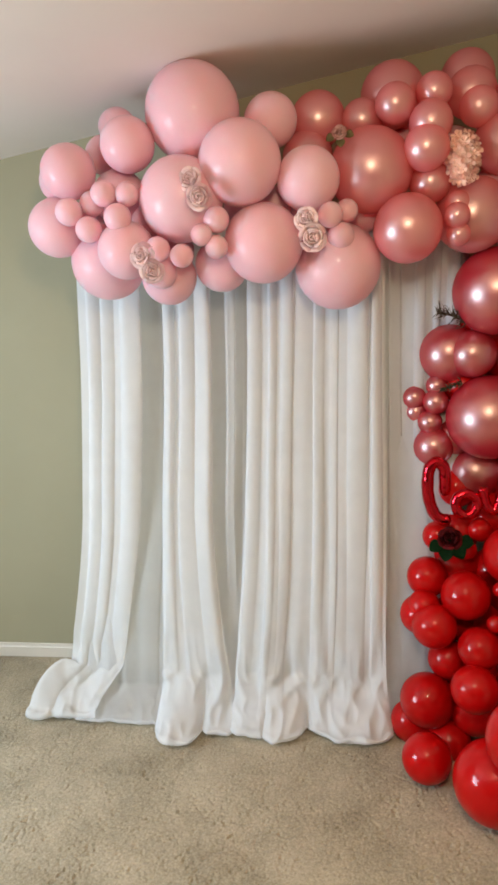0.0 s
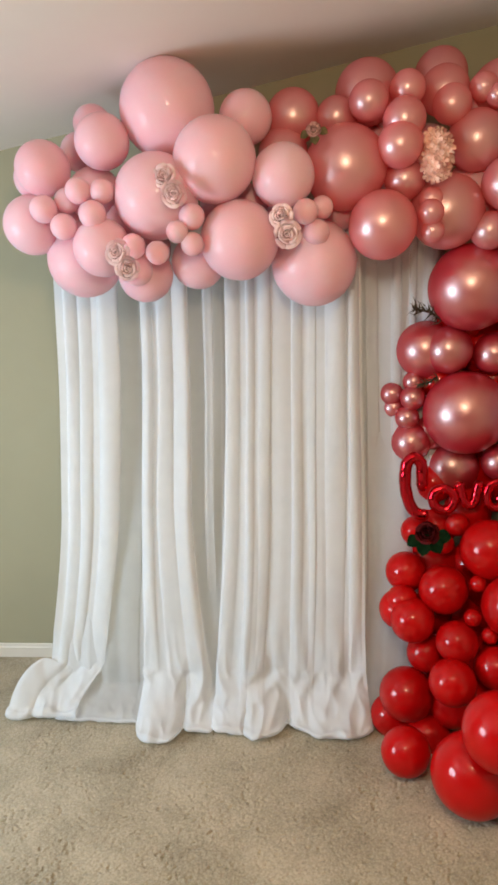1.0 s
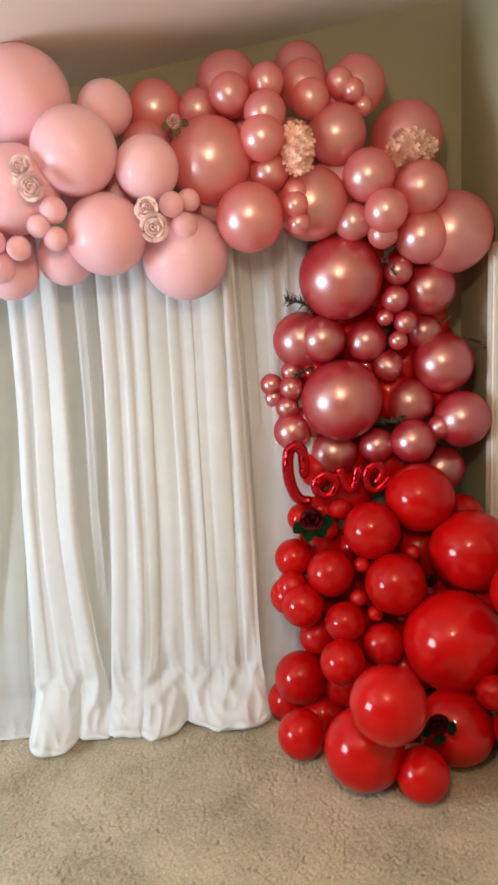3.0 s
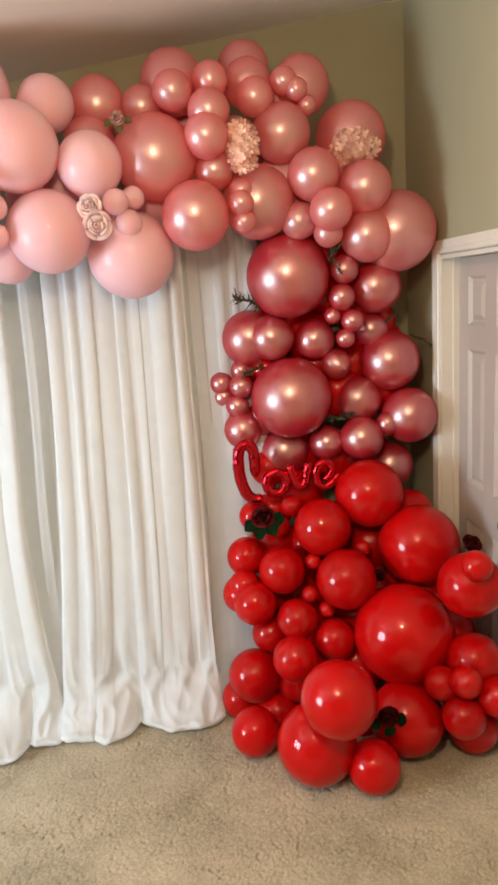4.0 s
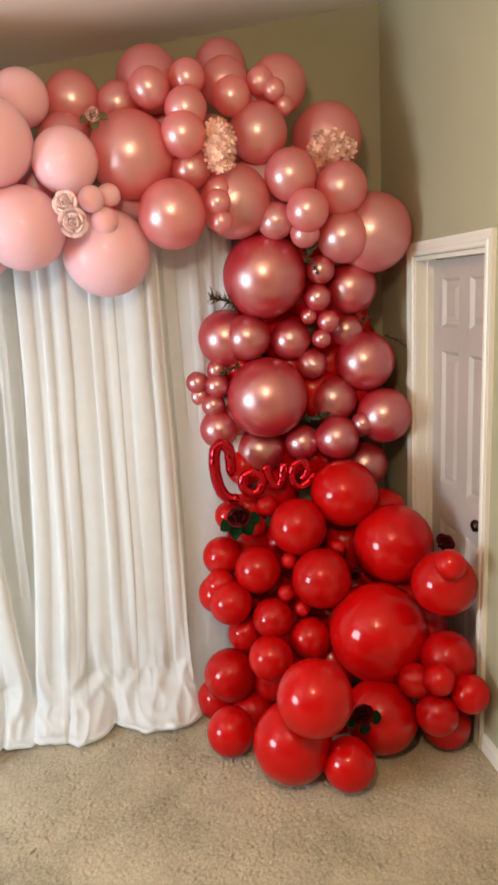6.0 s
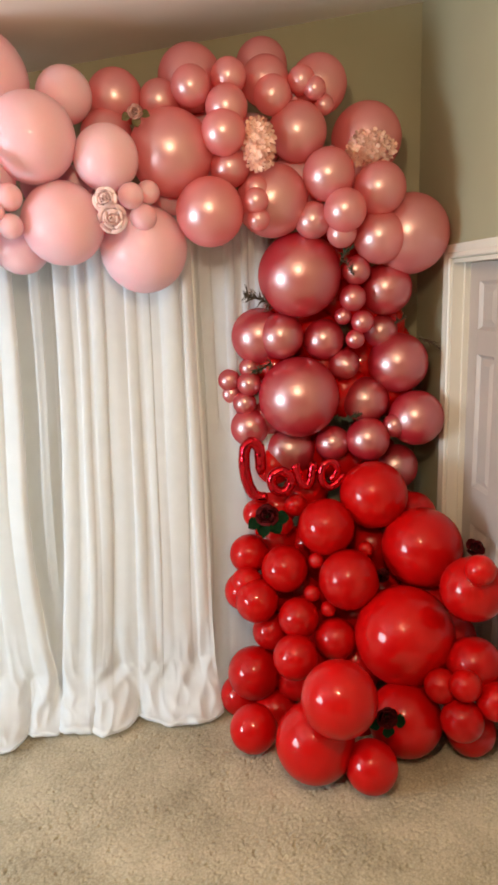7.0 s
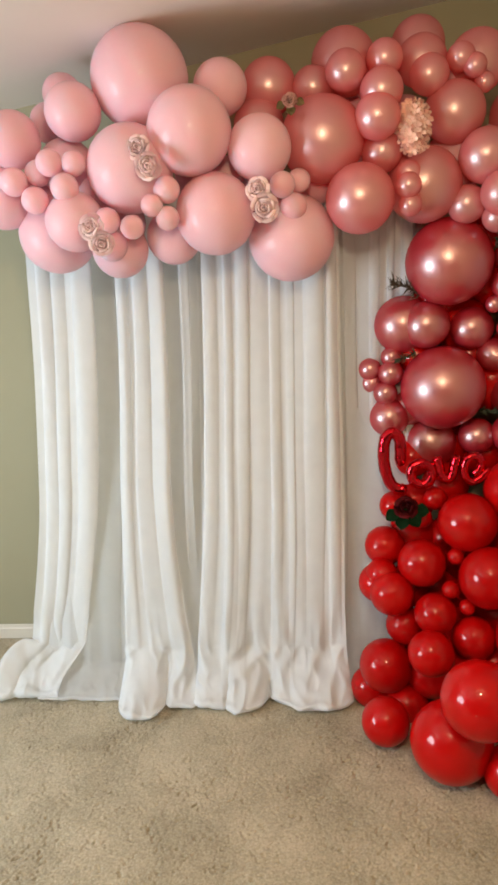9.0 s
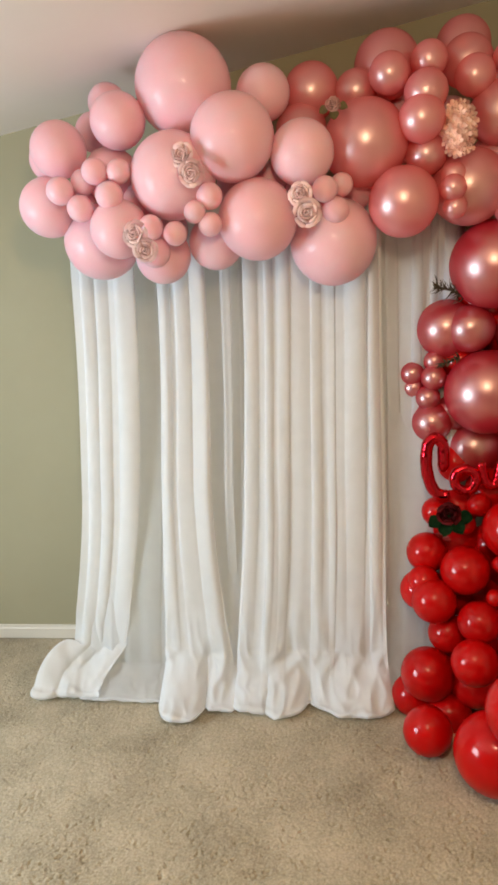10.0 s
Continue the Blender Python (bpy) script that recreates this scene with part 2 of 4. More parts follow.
def pile(x0, x1, y0, y1, step):
    """Carpet surface with trodden clumps of pile."""
    nx, ny = int((x1 - x0) / step), int((y1 - y0) / step)
    xs, ys = np.linspace(x0, x1, nx + 1), np.linspace(y0, y1, ny + 1)
    verts = []
    for yy in ys:
        for xx in xs:
            n1 = noise.noise(Vector((xx * 85 + 1.5 * yy, yy * 105, 0.3)))
            n2 = noise.noise(Vector((xx * 150, yy * 150, 7.3)))
            tread = 0.60 + 0.8 * noise.noise(Vector((xx * 4, yy * 4, 9.0))) + 1.1 * noise.noise(Vector((xx * 19, yy * 23, 4.0)))
            pit = max(0.0, n1 + 0.6 * n2 - 0.20) * max(0.05, tread)
            n3 = noise.noise(Vector((xx * 5, yy * 5, 2.0)))
            verts.append((xx, yy, -0.004 - 0.022 * pit + 0.0020 * n2 + 0.002 * n3))
    faces = [(j * (nx + 1) + i, j * (nx + 1) + i + 1, (j + 1) * (nx + 1) + i + 1, (j + 1) * (nx + 1) + i) for j in range(ny) for i in range(nx)]
    me = bpy.data.meshes.new("pile")
    me.from_pydata(verts, [], faces)
    me.materials.append(CARPET)
    me.shade_smooth()
    ob = new("pile", me)
    ob.parent = floor
    return ob


pile(-1.7, XR, 1.35, YB, 0.0048)
pile(-1.7, XR, YF, 1.35, 0.05)
pile(XL, -1.7, YF, YB, 0.05)
pile(XR, XR + 0.70, 1.95, YB, 0.05)

bm = bmesh.new()
prism(bm, [(XL - 0.12, -0.12), (XR + 0.75, -0.12), (XR + 0.75, 2.40), (XR + 0.115, 2.40), (XR + 0.115, ceiling_z(XR + 0.115)), (XL - 0.12, ceiling_z(XL - 0.12))], "y", YB, YB + 0.12)
tagged(finish("wall_back", bm, WALL, smooth=False), "sage green painted wall behind the curtain", "wall", kind="structure")
bm = bmesh.new()
prism(bm, [(XL - 0.12, -0.12), (XR + 0.12, -0.12), (XR + 0.12, ceiling_z(XR + 0.12)), (XL - 0.12, ceiling_z(XL - 0.12))], "y", YF - 0.12, YF)
tagged(finish("wall_front", bm, WALL, smooth=False), "plain sage green painted wall", "wall", kind="structure")

DY0, DY1, DZ = 2.222, 2.880, 2.035
bm = bmesh.new()
ZR = ceiling_z(XR)
add_box(bm, XR, XR + 0.115, YF, DY0, 0.0, ZR + 0.02)
add_box(bm, XR, XR + 0.115, DY1, YB, 0.0, ZR + 0.02)
add_box(bm, XR, XR + 0.115, DY0, DY1, DZ, ZR + 0.02)
tagged(finish("wall_right", bm, WALL, smooth=False), "sage green painted wall with a doorway", "wall", kind="structure")

WY0, WY1, WZ0, WZ1 = 0.22, 1.68, 0.75, 2.05
bm = bmesh.new()
ZL = ceiling_z(XL)
add_box(bm, XL - 0.12, XL, YF, WY0, 0.0, ZL)
add_box(bm, XL - 0.12, XL, WY1, YB, 0.0, ZL)
add_box(bm, XL - 0.12, XL, WY0, WY1, 0.0, WZ0)
add_box(bm, XL - 0.12, XL, WY0, WY1, WZ1, ZL)
tagged(finish("wall_left", bm, WALL, smooth=False), "sage green painted wall with a window", "wall", kind="structure")

bm = bmesh.new()
prism(bm, [(XL - 0.12, ceiling_z(XL - 0.12)), (XR + 0.115, ceiling_z(XR + 0.115)), (XR + 0.115, ceiling_z(XR + 0.115) + 0.15), (XL - 0.12, ceiling_z(XL - 0.12) + 0.15)], "y", YF - 0.12, YB + 0.12)
tagged(finish("ceiling", bm, CEIL, smooth=False), "white sloping plaster ceiling", "ceiling", kind="structure")

# closet behind the door
bm = bmesh.new()
add_box(bm, XR + 0.70, XR + 0.75, 1.9, YB, 0.0, 2.4)
add_box(bm, XR + 0.115, XR + 0.70, 1.9, 1.95, 0.0, 2.4)
add_box(bm, XR + 0.115, XR + 0.70, 1.95, YB, 2.35, 2.4)
tagged(finish("wall_closet", bm, WALL, smooth=False), "plain closet wall behind the door", "wall", kind="structure")

# baseboards
BASE = [(0.0, 0.0), (0.0, 0.083), (-0.004, 0.083), (-0.008, 0.079), (-0.009, 0.066), (-0.013, 0.060), (-0.013, 0.0)]


def baseboard(axis, wall, direction, a, b):
    bm = bmesh.new()
    prism(bm, [(wall + direction * -p, z) for p, z in BASE], axis, a, b)
    tagged(finish("baseboard", bm, TRIM, smooth=False), "white painted wooden baseboard with an eased top edge", "baseboard", kind="structure")


baseboard("x", YB, -1, XL, XR)
baseboard("y", XR, -1, YF, DY0 - 0.062)
baseboard("y", XR, -1, DY1 + 0.062, YB - 0.015)
baseboard("y", XL, 1, YF, YB - 0.015)

# window in the left wall
win = tagged(new("window_1"), "white framed sash window letting daylight in", "window", kind="structure")
for y0, y1, z0, z1 in ((WY0, WY0 + 0.05, WZ0, WZ1), (WY1 - 0.05, WY1, WZ0, WZ1), (WY0 + 0.05, WY1 - 0.05, WZ0, WZ0 + 0.05), (WY0 + 0.05, WY1 - 0.05, WZ1 - 0.05, WZ1), (WY0 + 0.05, WY1 - 0.05, 1.38, 1.42)):
    part("window_frame", box_bm(XL - 0.09, XL - 0.05, y0, y1, z0, z1, 0.004), TRIM, win, smooth=False)
part("window_sill", box_bm(XL - 0.05, XL + 0.05, WY0 - 0.04, WY1 + 0.04, WZ0 - 0.03, WZ0 - 0.002, 0.006), TRIM, win, smooth=False)
pane = part("pane", box_bm(XL - 0.073, XL - 0.068, WY0 + 0.05, WY1 - 0.05, WZ0 + 0.05, WZ1 - 0.05), GLASS, win, smooth=False)
pane.visible_shadow = False

# ---- door in the right wall ----
door = tagged(new("door_1"), "closed off-white six-panel door with a dark knob", "door", kind="structure")
DX = XR + 0.085
part("slab", box_bm(DX + 0.010, DX + 0.035, DY0 + 0.015, DY1 - 0.015, 0.012, DZ - 0.018), DOOR, door, smooth=False)
PANELS_Y = ((2.345, 2.508), (2.602, 2.765))
STILES = ((DY0 + 0.015, 2.345), (2.508, 2.602), (2.765, DY1 - 0.015))
RAILS = ((0.012, 0.22), (0.812, 0.998), (1.615, 1.725), (1.935, DZ - 0.018))
for y0, y1 in STILES:
    part("stile", box_bm(DX - 0.006, DX + 0.010, y0, y1, 0.012, DZ - 0.018, 0.002), DOOR, door, smooth=False)
for z0, z1 in RAILS:
    for y0, y1 in PANELS_Y:
        part("rail", box_bm(DX - 0.006, DX + 0.010, y0, y1, z0, z1, 0.002), DOOR, door, smooth=False)
for (z0, z1) in ((0.22, 0.812), (0.998, 1.615), (1.725, 1.935)):
    for y0, y1 in PANELS_Y:
        # raised field with sloping borders
        bm = bmesh.new()
        rings = []
        for inset, x in ((0.0, DX - 0.004), (0.014, DX + 0.0095), (0.022, DX + 0.0095), (0.046, DX - 0.001)):
            rings.append([bm.verts.new((x, yy, zz)) for yy, zz in ((y0 + inset, z0 + inset), (y1 - inset, z0 + inset), (y1 - inset, z1 - inset), (y0 + inset, z1 - inset))])
        for a, b in zip(rings, rings[1:]):
            for k in range(4):
                bm.faces.new((a[k], a[(k + 1) % 4], b[(k + 1) % 4], b[k]))
        bm.faces.new(rings[-1])
        part("panel", bm, DOOR, door, smooth=False)

# knob: rose plate, neck and ball
bm = bmesh.new()
KN = [(0.0, 0.0), (0.030, 0.0), (0.030, 0.004), (0.012, 0.008), (0.010, 0.028), (0.020, 0.034), (0.027, 0.046), (0.024, 0.058), (0.012, 0.064), (0.0, 0.065)]
rings = [[bm.verts.new((DX - h, 2.345 + r * math.cos(k * math.pi / 8), 0.925 + r * math.sin(k * math.pi / 8))) for k in range(16)] for r, h in KN[1:-1]]
for a, b in zip(rings, rings[1:]):
    for k in range(16):
        bm.faces.new((a[k], a[(k + 1) % 16], b[(k + 1) % 16], b[k]))
bm.faces.new(rings[-1])
part("knob", bm, BRONZE, door, "dark bronze round door knob")

# jamb and casing
trim = tagged(new("trim"), "white painted door jamb and casing", "door trim", kind="structure")
part("jamb", box_bm(XR - 0.001, XR + 0.115, DY0 - 0.001, DY0 + 0.014, 0, DZ - 0.016), TRIM, trim, smooth=False)
part("jamb", box_bm(XR - 0.001, XR + 0.115, DY1 - 0.014, DY1 + 0.001, 0, DZ - 0.016), TRIM, trim, smooth=False)
part("jamb", box_bm(XR - 0.001, XR + 0.115, DY0 - 0.001, DY1 + 0.001, DZ - 0.016, DZ + 0.001), TRIM, trim, smooth=False)
for y0, y1 in ((DY0 + 0.014, DY0 + 0.026), (DY1 - 0.026, DY1 - 0.014)):
    part("door_stop", box_bm(DX - 0.034, DX - 0.003, y0, y1, 0, DZ - 0.016, 0.002), TRIM, trim, smooth=False)
CAS = [(0.0, 0.0), (0.0, 0.010), (0.006, 0.016), (0.020, 0.016), (0.026, 0.012), (0.050, 0.018), (0.060, 0.018), (0.060, 0.0)]


def casing(side):
    """side -1 near, +1 far, 0 head; profile runs outward from the opening."""
    bm = bmesh.new()
    if side:
        edge = DY0 + 0.004 if side < 0 else DY1 - 0.004
        r0 = [bm.verts.new((XR - t, edge + side * o, 0.0)) for o, t in CAS]
        r1 = [bm.verts.new((XR - t, edge + side * o, DZ + 0.004 + o)) for o, t in CAS]
    else:
        z = DZ + 0.004
        r0 = [bm.verts.new((XR - t, DY0 + 0.004 - o, z + o)) for o, t in CAS]
        r1 = [bm.verts.new((XR - t, DY1 - 0.004 + o, z + o)) for o, t in CAS]
    n = len(CAS)
    for i in range(n):
        bm.faces.new((r0[i], r0[(i + 1) % n], r1[(i + 1) % n], r1[i]))
    bm.faces.new(r0)
    bm.faces.new(r1[::-1])
    part("casing", bm, TRIM, trim, smooth=False)


for s in (-1, 1, 0):
    casing(s)

# ceiling lamp over the middle of the room
lamp = tagged(new("ceiling_lamp"), "brushed metal pendant ceiling lamp with a bare bulb socket", "lamp")
LX, LY = 0.42, 0.30
bm = bmesh.new()
rings = [[bm.verts.new((LX + r * math.cos(k * math.pi / 12), LY + r * math.sin(k * math.pi / 12), z + 0.162 * r * math.cos(k * math.pi / 12) * s)) for k in range(24)]
         for r, z, s in ((0.07, 3.011, 1), (0.07, 2.995, 1), (0.010, 2.985, 0), (0.010, 2.740, 0), (0.026, 2.730, 0), (0.026, 2.700, 0))]
for a, b in zip(rings, rings[1:]):
    for k in range(24):
        bm.faces.new((a[k], a[(k + 1) % 24], b[(k + 1) % 24], b[k]))
bm.faces.new(rings[-1])
part("socket", bm, STEEL, lamp)


# ---- curtain backdrop ----
def smooth01(a, b, x):
    t = min(1.0, max(0.0, (x - a) / (b - a)))
    return t * t * (3 - 2 * t)


def curtain(label, tops, mids, lows, folds, depth, back, front, tail, seed, material, crumple=0.02, z_top=2.34, nv=110, spread=0.0, bunch=0.0, lift=0.24, puff=0.05, tug=1.0, lobes=((0.5, 0.7, 0.8),)):
    """A hanging voile panel, given left and right edge at top, mid height and floor. folds: place across the panel 0..1, width in metres, depth 0..1 and
    lean; the cloth doubles over itself at the sides of each fold. Its tail lies pooled on the carpet."""
    width = tops[1] - tops[0]
    # the panel's line seen from above: place across, sideways and forward shift
    line = []
    at = 0.0
    for c, w, d, lean in sorted(folds):
        a, b = c - 0.5 * w / width, c + 0.5 * w / width
        if a > at:
            n = max(2, int((a - at) * width / 0.008))
            line += [(at + (a - at) * k / n, 0.0, 0.0) for k in range(n)]
        for k in range(26):
            q = -1 + 2 * k / 26
            hump = (0.5 + 0.5 * math.cos(math.pi * q)) ** 0.7
            line.append((c + 0.5 * q * (b - a), 0.5 * w * (0.34 * math.sin(math.pi * q) + lean * hump), d * hump))
        at = max(at, b)
    n = max(2, int((1.0 - at) * width / 0.008))
    line += [(at + (1.0 - at) * k / n, 0.0, 0.0) for k in range(n + 1)]
    verts, nu = [], len(line)
    for j in range(nv + 1):
        v = j / nv
        hang = min(1.0, v / 0.70)
        pool = max(0.0, (v - 0.70) / 0.30)
        edges = []
        for k in (0, 1):
            a, b, c = tops[k], mids[k], lows[k]
            edges.append(a + (b - a) * hang / 0.62 if hang < 0.62 else b + (c - b) * ((hang - 0.62) / 0.38) ** 1.5)
        grow = (edges[1] - edges[0]) / width
        low = smooth01(0.80, 1.0, hang)
        for s, side, out in line:
            drift = 0.012 * noise.noise(Vector((s * 4 + seed, hang * 2.2, 1.7 + seed))) * (0.3 + hang)
            fall = 0.75 + 0.7 * noise.noise(Vector((s * 5 + seed, hang * 1.6, 4.4)))
            soft = 1 - 0.6 * smooth01(0.55, 1.0, hang)
            x = edges[0] + (edges[1] - edges[0]) * s + (side * grow * soft + drift) * (1 - 0.9 * pool)
            sway = (0.014 + 0.016 * hang) * noise.noise(Vector((s * width * 11 + seed, hang * 1.2, 8.0)))
            y = back + (front - back) * smooth01(0.25, 1.0, hang) - depth * (out * fall) * soft * (1 - 0.7 * smooth01(0.0, 0.6, pool)) + sway
            n1 = noise.noise(Vector((x * 11 + seed, v * 6, 5.0)))
            n2 = noise.noise(Vector((x * 26 + seed, v * 13 + 2.0 * n1, 9.0)))
            n3 = noise.noise(Vector((s * 2.6 + seed, 3.0, 2.0)))
            z = lift + (z_top - lift) * (1 - hang)
            if pool > 0:
                # the hem puffs out in round lobes
                g = max(d * math.sqrt(max(0.0, 1 - ((s - c) / w) ** 2)) for c, w, d in lobes)
                reach = tail * (0.30 + 0.12 * n3 + 0.78 * g)
                roll = 0.012 + puff * g * (0.8 + 0.5 * n1)
                if pool < 0.78:
                    q = pool / 0.78
                    y -= reach * (0.35 * q + 0.65 * q ** 2.2)
                    z = roll + (lift - roll) * (1 - q) ** 1.15
                    z += bunch * math.exp(-((s - 0.10) / 0.22) ** 2) * math.sin(math.pi * min(1.0, q * 1.05))
                else:
                    q = (pool - 0.78) / 0.22
                    y -= reach + 0.6 * roll * math.sin(math.pi * q) - 0.05 * q * q
                    z = 0.004 + roll * (0.5 + 0.5 * math.cos(math.pi * q))
                x += (s - 0.5) * 0.05 * pool + spread * math.sin(0.5 * math.pi * min(1.0, pool / 0.8)) ** 1.3 * (1.0 - 0.15 * s)
            # slanting creases where the weight of the tail pulls
            crease = 0.7 - 1.8 * math.sqrt(0.004 + noise.noise(Vector((x * 8 + 3 * v + seed, v * 6 - x * 2, 3.0))) ** 2)
            sharp = 0.6 - 2.0 * math.sqrt(0.004 + noise.noise(Vector((x * 17 - 5 * v + seed, v * 11 + x * 3, 6.0))) ** 2)
            tugged = smooth01(0.86, 1.0, hang) * (1 - smooth01(0.85, 1.0, pool))
            y += crumple * low * (n1 + 0.2 * n2) - tug * (0.026 * crease + 0.011 * sharp) * tugged
            x += crumple * low * 0.35 * n2
            z = max(0.004, z + 0.25 * crumple * low * n2 + 0.006 * sharp * smooth01(0.3, 0.7, pool))
            verts.append((x, y, z))
    whole = bpy.data.meshes.new("voile")
    whole.from_pydata(verts, [], [(j * nu + i, j * nu + i + 1, (j + 1) * nu + i + 1, (j + 1) * nu + i) for j in range(nv) for i in range(nu - 1)])
    whole.shade_smooth()
    normals = [v.normal.copy() for v in whole.vertices]
    bpy.data.meshes.remove(whole)
    ob = tagged(new("curtain_panel"), label, "curtain", group="white voile panels of the backdrop")
    ob.location = ((tops[0] + tops[1]) / 2, back, 0.0)
    cut = int(0.70 * nv)
    for name, j0, j1 in (("drop", 0, cut), ("pooled_hem", cut, nv)):
        me = bpy.data.meshes.new(name)
        me.from_pydata([Vector(p) - ob.location for p in verts[j0 * nu:(j1 + 1) * nu]], [], [(j * nu + i, j * nu + i + 1, (j + 1) * nu + i + 1, (j + 1) * nu + i) for j in range(j1 - j0) for i in range(nu - 1)])
        me.materials.append(material)
        me.shade_smooth()
        me.normals_split_custom_set_from_vertices(normals[j0 * nu:(j1 + 1) * nu])
        piece = new(name, me)
        piece.parent = ob
    return ob


def even_folds(count, width, seed, lo=0.3, hi=1.0):
    """Uneven small folds all across a sheet."""
    rnd = random.Random(seed)
    return [((k + rnd.uniform(0.3, 0.7)) / count, width * rnd.uniform(0.5, 1.1), rnd.uniform(lo, hi), rnd.uniform(-0.7, 0.7)) for k in range(count)]


curtain("thin white voile backing sheet, see-through against the wall", (-0.79, 1.0), (-0.83, 0.97), (-0.86, 0.94), even_folds(8, 0.10, 3, 0.2, 0.6), 0.012, 3.08, 2.83, 0.17, 3, VOILE_THIN, 0.008, lift=0.13, puff=0.03, tug=0.15, lobes=((0.5, 2.0, 0.75),))
curtain("white voile panel swept outward, its tail bunched on the carpet", (-0.80, -0.495), (-0.85, -0.55), (-0.945, -0.665), ((0.26, 0.06, 0.9, -0.5), (0.47, 0.060, 0.8, -0.5), (0.84, 0.095, 1.0, 0.5)), 0.036, 3.02, 2.84, 0.15, 11, VOILE, 0.012, spread=-0.16, bunch=0.09, puff=0.075, tug=0.45, lobes=((0.16, 0.30, 1.0), (0.62, 0.75, 0.80)))
curtain("white voile panel in soft folds with a pooled pointed hem", (-0.39, -0.165), (-0.435, -0.195), (-0.45, -0.12), ((0.12, 0.05, 1.0, -0.4), (0.50, 0.06, 0.6, -0.5), (0.82, 0.075, 0.9, 0.4)), 0.034, 3.02, 2.80, 0.265, 24, VOILE, 0.014, lobes=((0.30, 0.32, 1.0), (0.80, 0.26, 0.5)))
curtain("narrow loose fold of white voile in the backdrop", (-0.10, -0.045), (-0.13, -0.085), (-0.14, -0.085), ((0.5, 0.050, 0.8, -0.3),), 0.016, 3.03, 2.86, 0.10, 29, VOILE_THIN, 0.010, lobes=((0.5, 0.7, 0.5),))
curtain("wide white voile panel in many soft folds, pooled on the carpet", (0.015, 0.63), (-0.03, 0.625), (-0.09, 0.62), ((0.055, 0.06, 1.0, -0.5), (0.19, 0.035, 0.7, -0.6), (0.29, 0.05, 0.8, 0.3), (0.53, 0.045, 0.8, -0.5), (0.63, 0.03, 0.5, 0.5), (0.80, 0.085, 1.0, 0.4), (0.94, 0.05, 0.7, -0.4)), 0.034, 3.02, 2.80, 0.21, 35, VOILE, 0.014, lobes=((0.12, 0.15, 0.75), (0.33, 0.15, 0.95), (0.75, 0.28, 0.95)))
curtain("thin white voile end panel in the shade of the balloons", (0.65, 0.98), (0.66, 0.96), (0.66, 0.94), even_folds(4, 0.06, 57), 0.022, 3.07, 2.92, 0.08, 57, VOILE_THIN, 0.014, lobes=((0.5, 0.8, 0.6),))

stand = tagged(new("backdrop_stand"), "slim steel backdrop stand that carries the curtain", "stand")
bm = bmesh.new()
sweep(bm, [Vector((-0.86, 3.04, 2.34)), Vector((0.1, 3.04, 2.34)), Vector((1.02, 3.04, 2.34))], lambda t: 0.014)
part("crossbar", bm, STEEL, stand)
for px in (-0.80, 0.99):
    bm = bmesh.new()
    sweep(bm, [Vector((px, 3.10, 0.02)), Vector((px, 3.07, 2.34))], lambda t: 0.014)
    part("post", bm, STEEL, stand)
    part("foot", box_bm(px - 0.02, px + 0.02, 2.95, 3.25, 0.0, 0.02, 0.004), STEEL, stand, smooth=False)


# ---- balloons ----
def balloon_mesh(name, material):
    """A blown-up balloon of radius 1 whose neck points to +y, with a rolled knot."""
    profile = []
    for k in range(1, 21):
        a = math.pi * k / 24
        r, y = math.sin(a), -math.cos(a)
        if a > 1.9:
            w = (a - 1.9) / (math.pi - 1.9)
            y += 0.10 * w * w
        profile.append((r, y))
    profile += [(0.42, 0.99), (0.26, 1.05), (0.13, 1.10), (0.065, 1.13), (0.05, 1.15), (0.08, 1.165), (0.085, 1.18), (0.05, 1.195), (0.065, 1.22), (0.105, 1.27), (0.095, 1.275)]
    def lathe(prof, tip):
        bm = bmesh.new()
        n = 40 if tip else 16
        rings = [[bm.verts.new((r * math.cos(2 * math.pi * k / n), y, r * math.sin(2 * math.pi * k / n))) for k in range(n)] for r, y in prof]
        if tip:
            top = bm.verts.new((0, -1, 0))
            for k in range(n):
                bm.faces.new((top, rings[0][(k + 1) % n], rings[0][k]))
        else:
            bm.faces.new(rings[0][::-1])
        for a, b in zip(rings, rings[1:]):
            for k in range(n):
                bm.faces.new((a[k], a[(k + 1) % n], b[(k + 1) % n], b[k]))
        bm.faces.new(rings[-1])
        bmesh.ops.recalc_face_normals(bm, faces=bm.faces)
        me = bpy.data.meshes.new(name)
        bm.to_mesh(me)
        bm.free()
        me.materials.append(material)
        me.shade_smooth()
        return me

    return lathe(profile[:-7], True), lathe(profile[-8:], False)


pink = (balloon_mesh("pink_balloon", PINK), "pastel pink latex balloon", "pink balloons of the arch")
pearl = (balloon_mesh("pearl_balloon", PEARL), "pearl rose-pink latex balloon with a soft sheen", "pearl balloons of the arch")
mauve = (balloon_mesh("mauve_balloon", MAUVE), "shiny metallic mauve-pink latex balloon", "mauve balloons of the arch")
red = (balloon_mesh("red_balloon", RED), "glossy red latex balloon", "red balloons of the arch")
rng = random.Random(5)


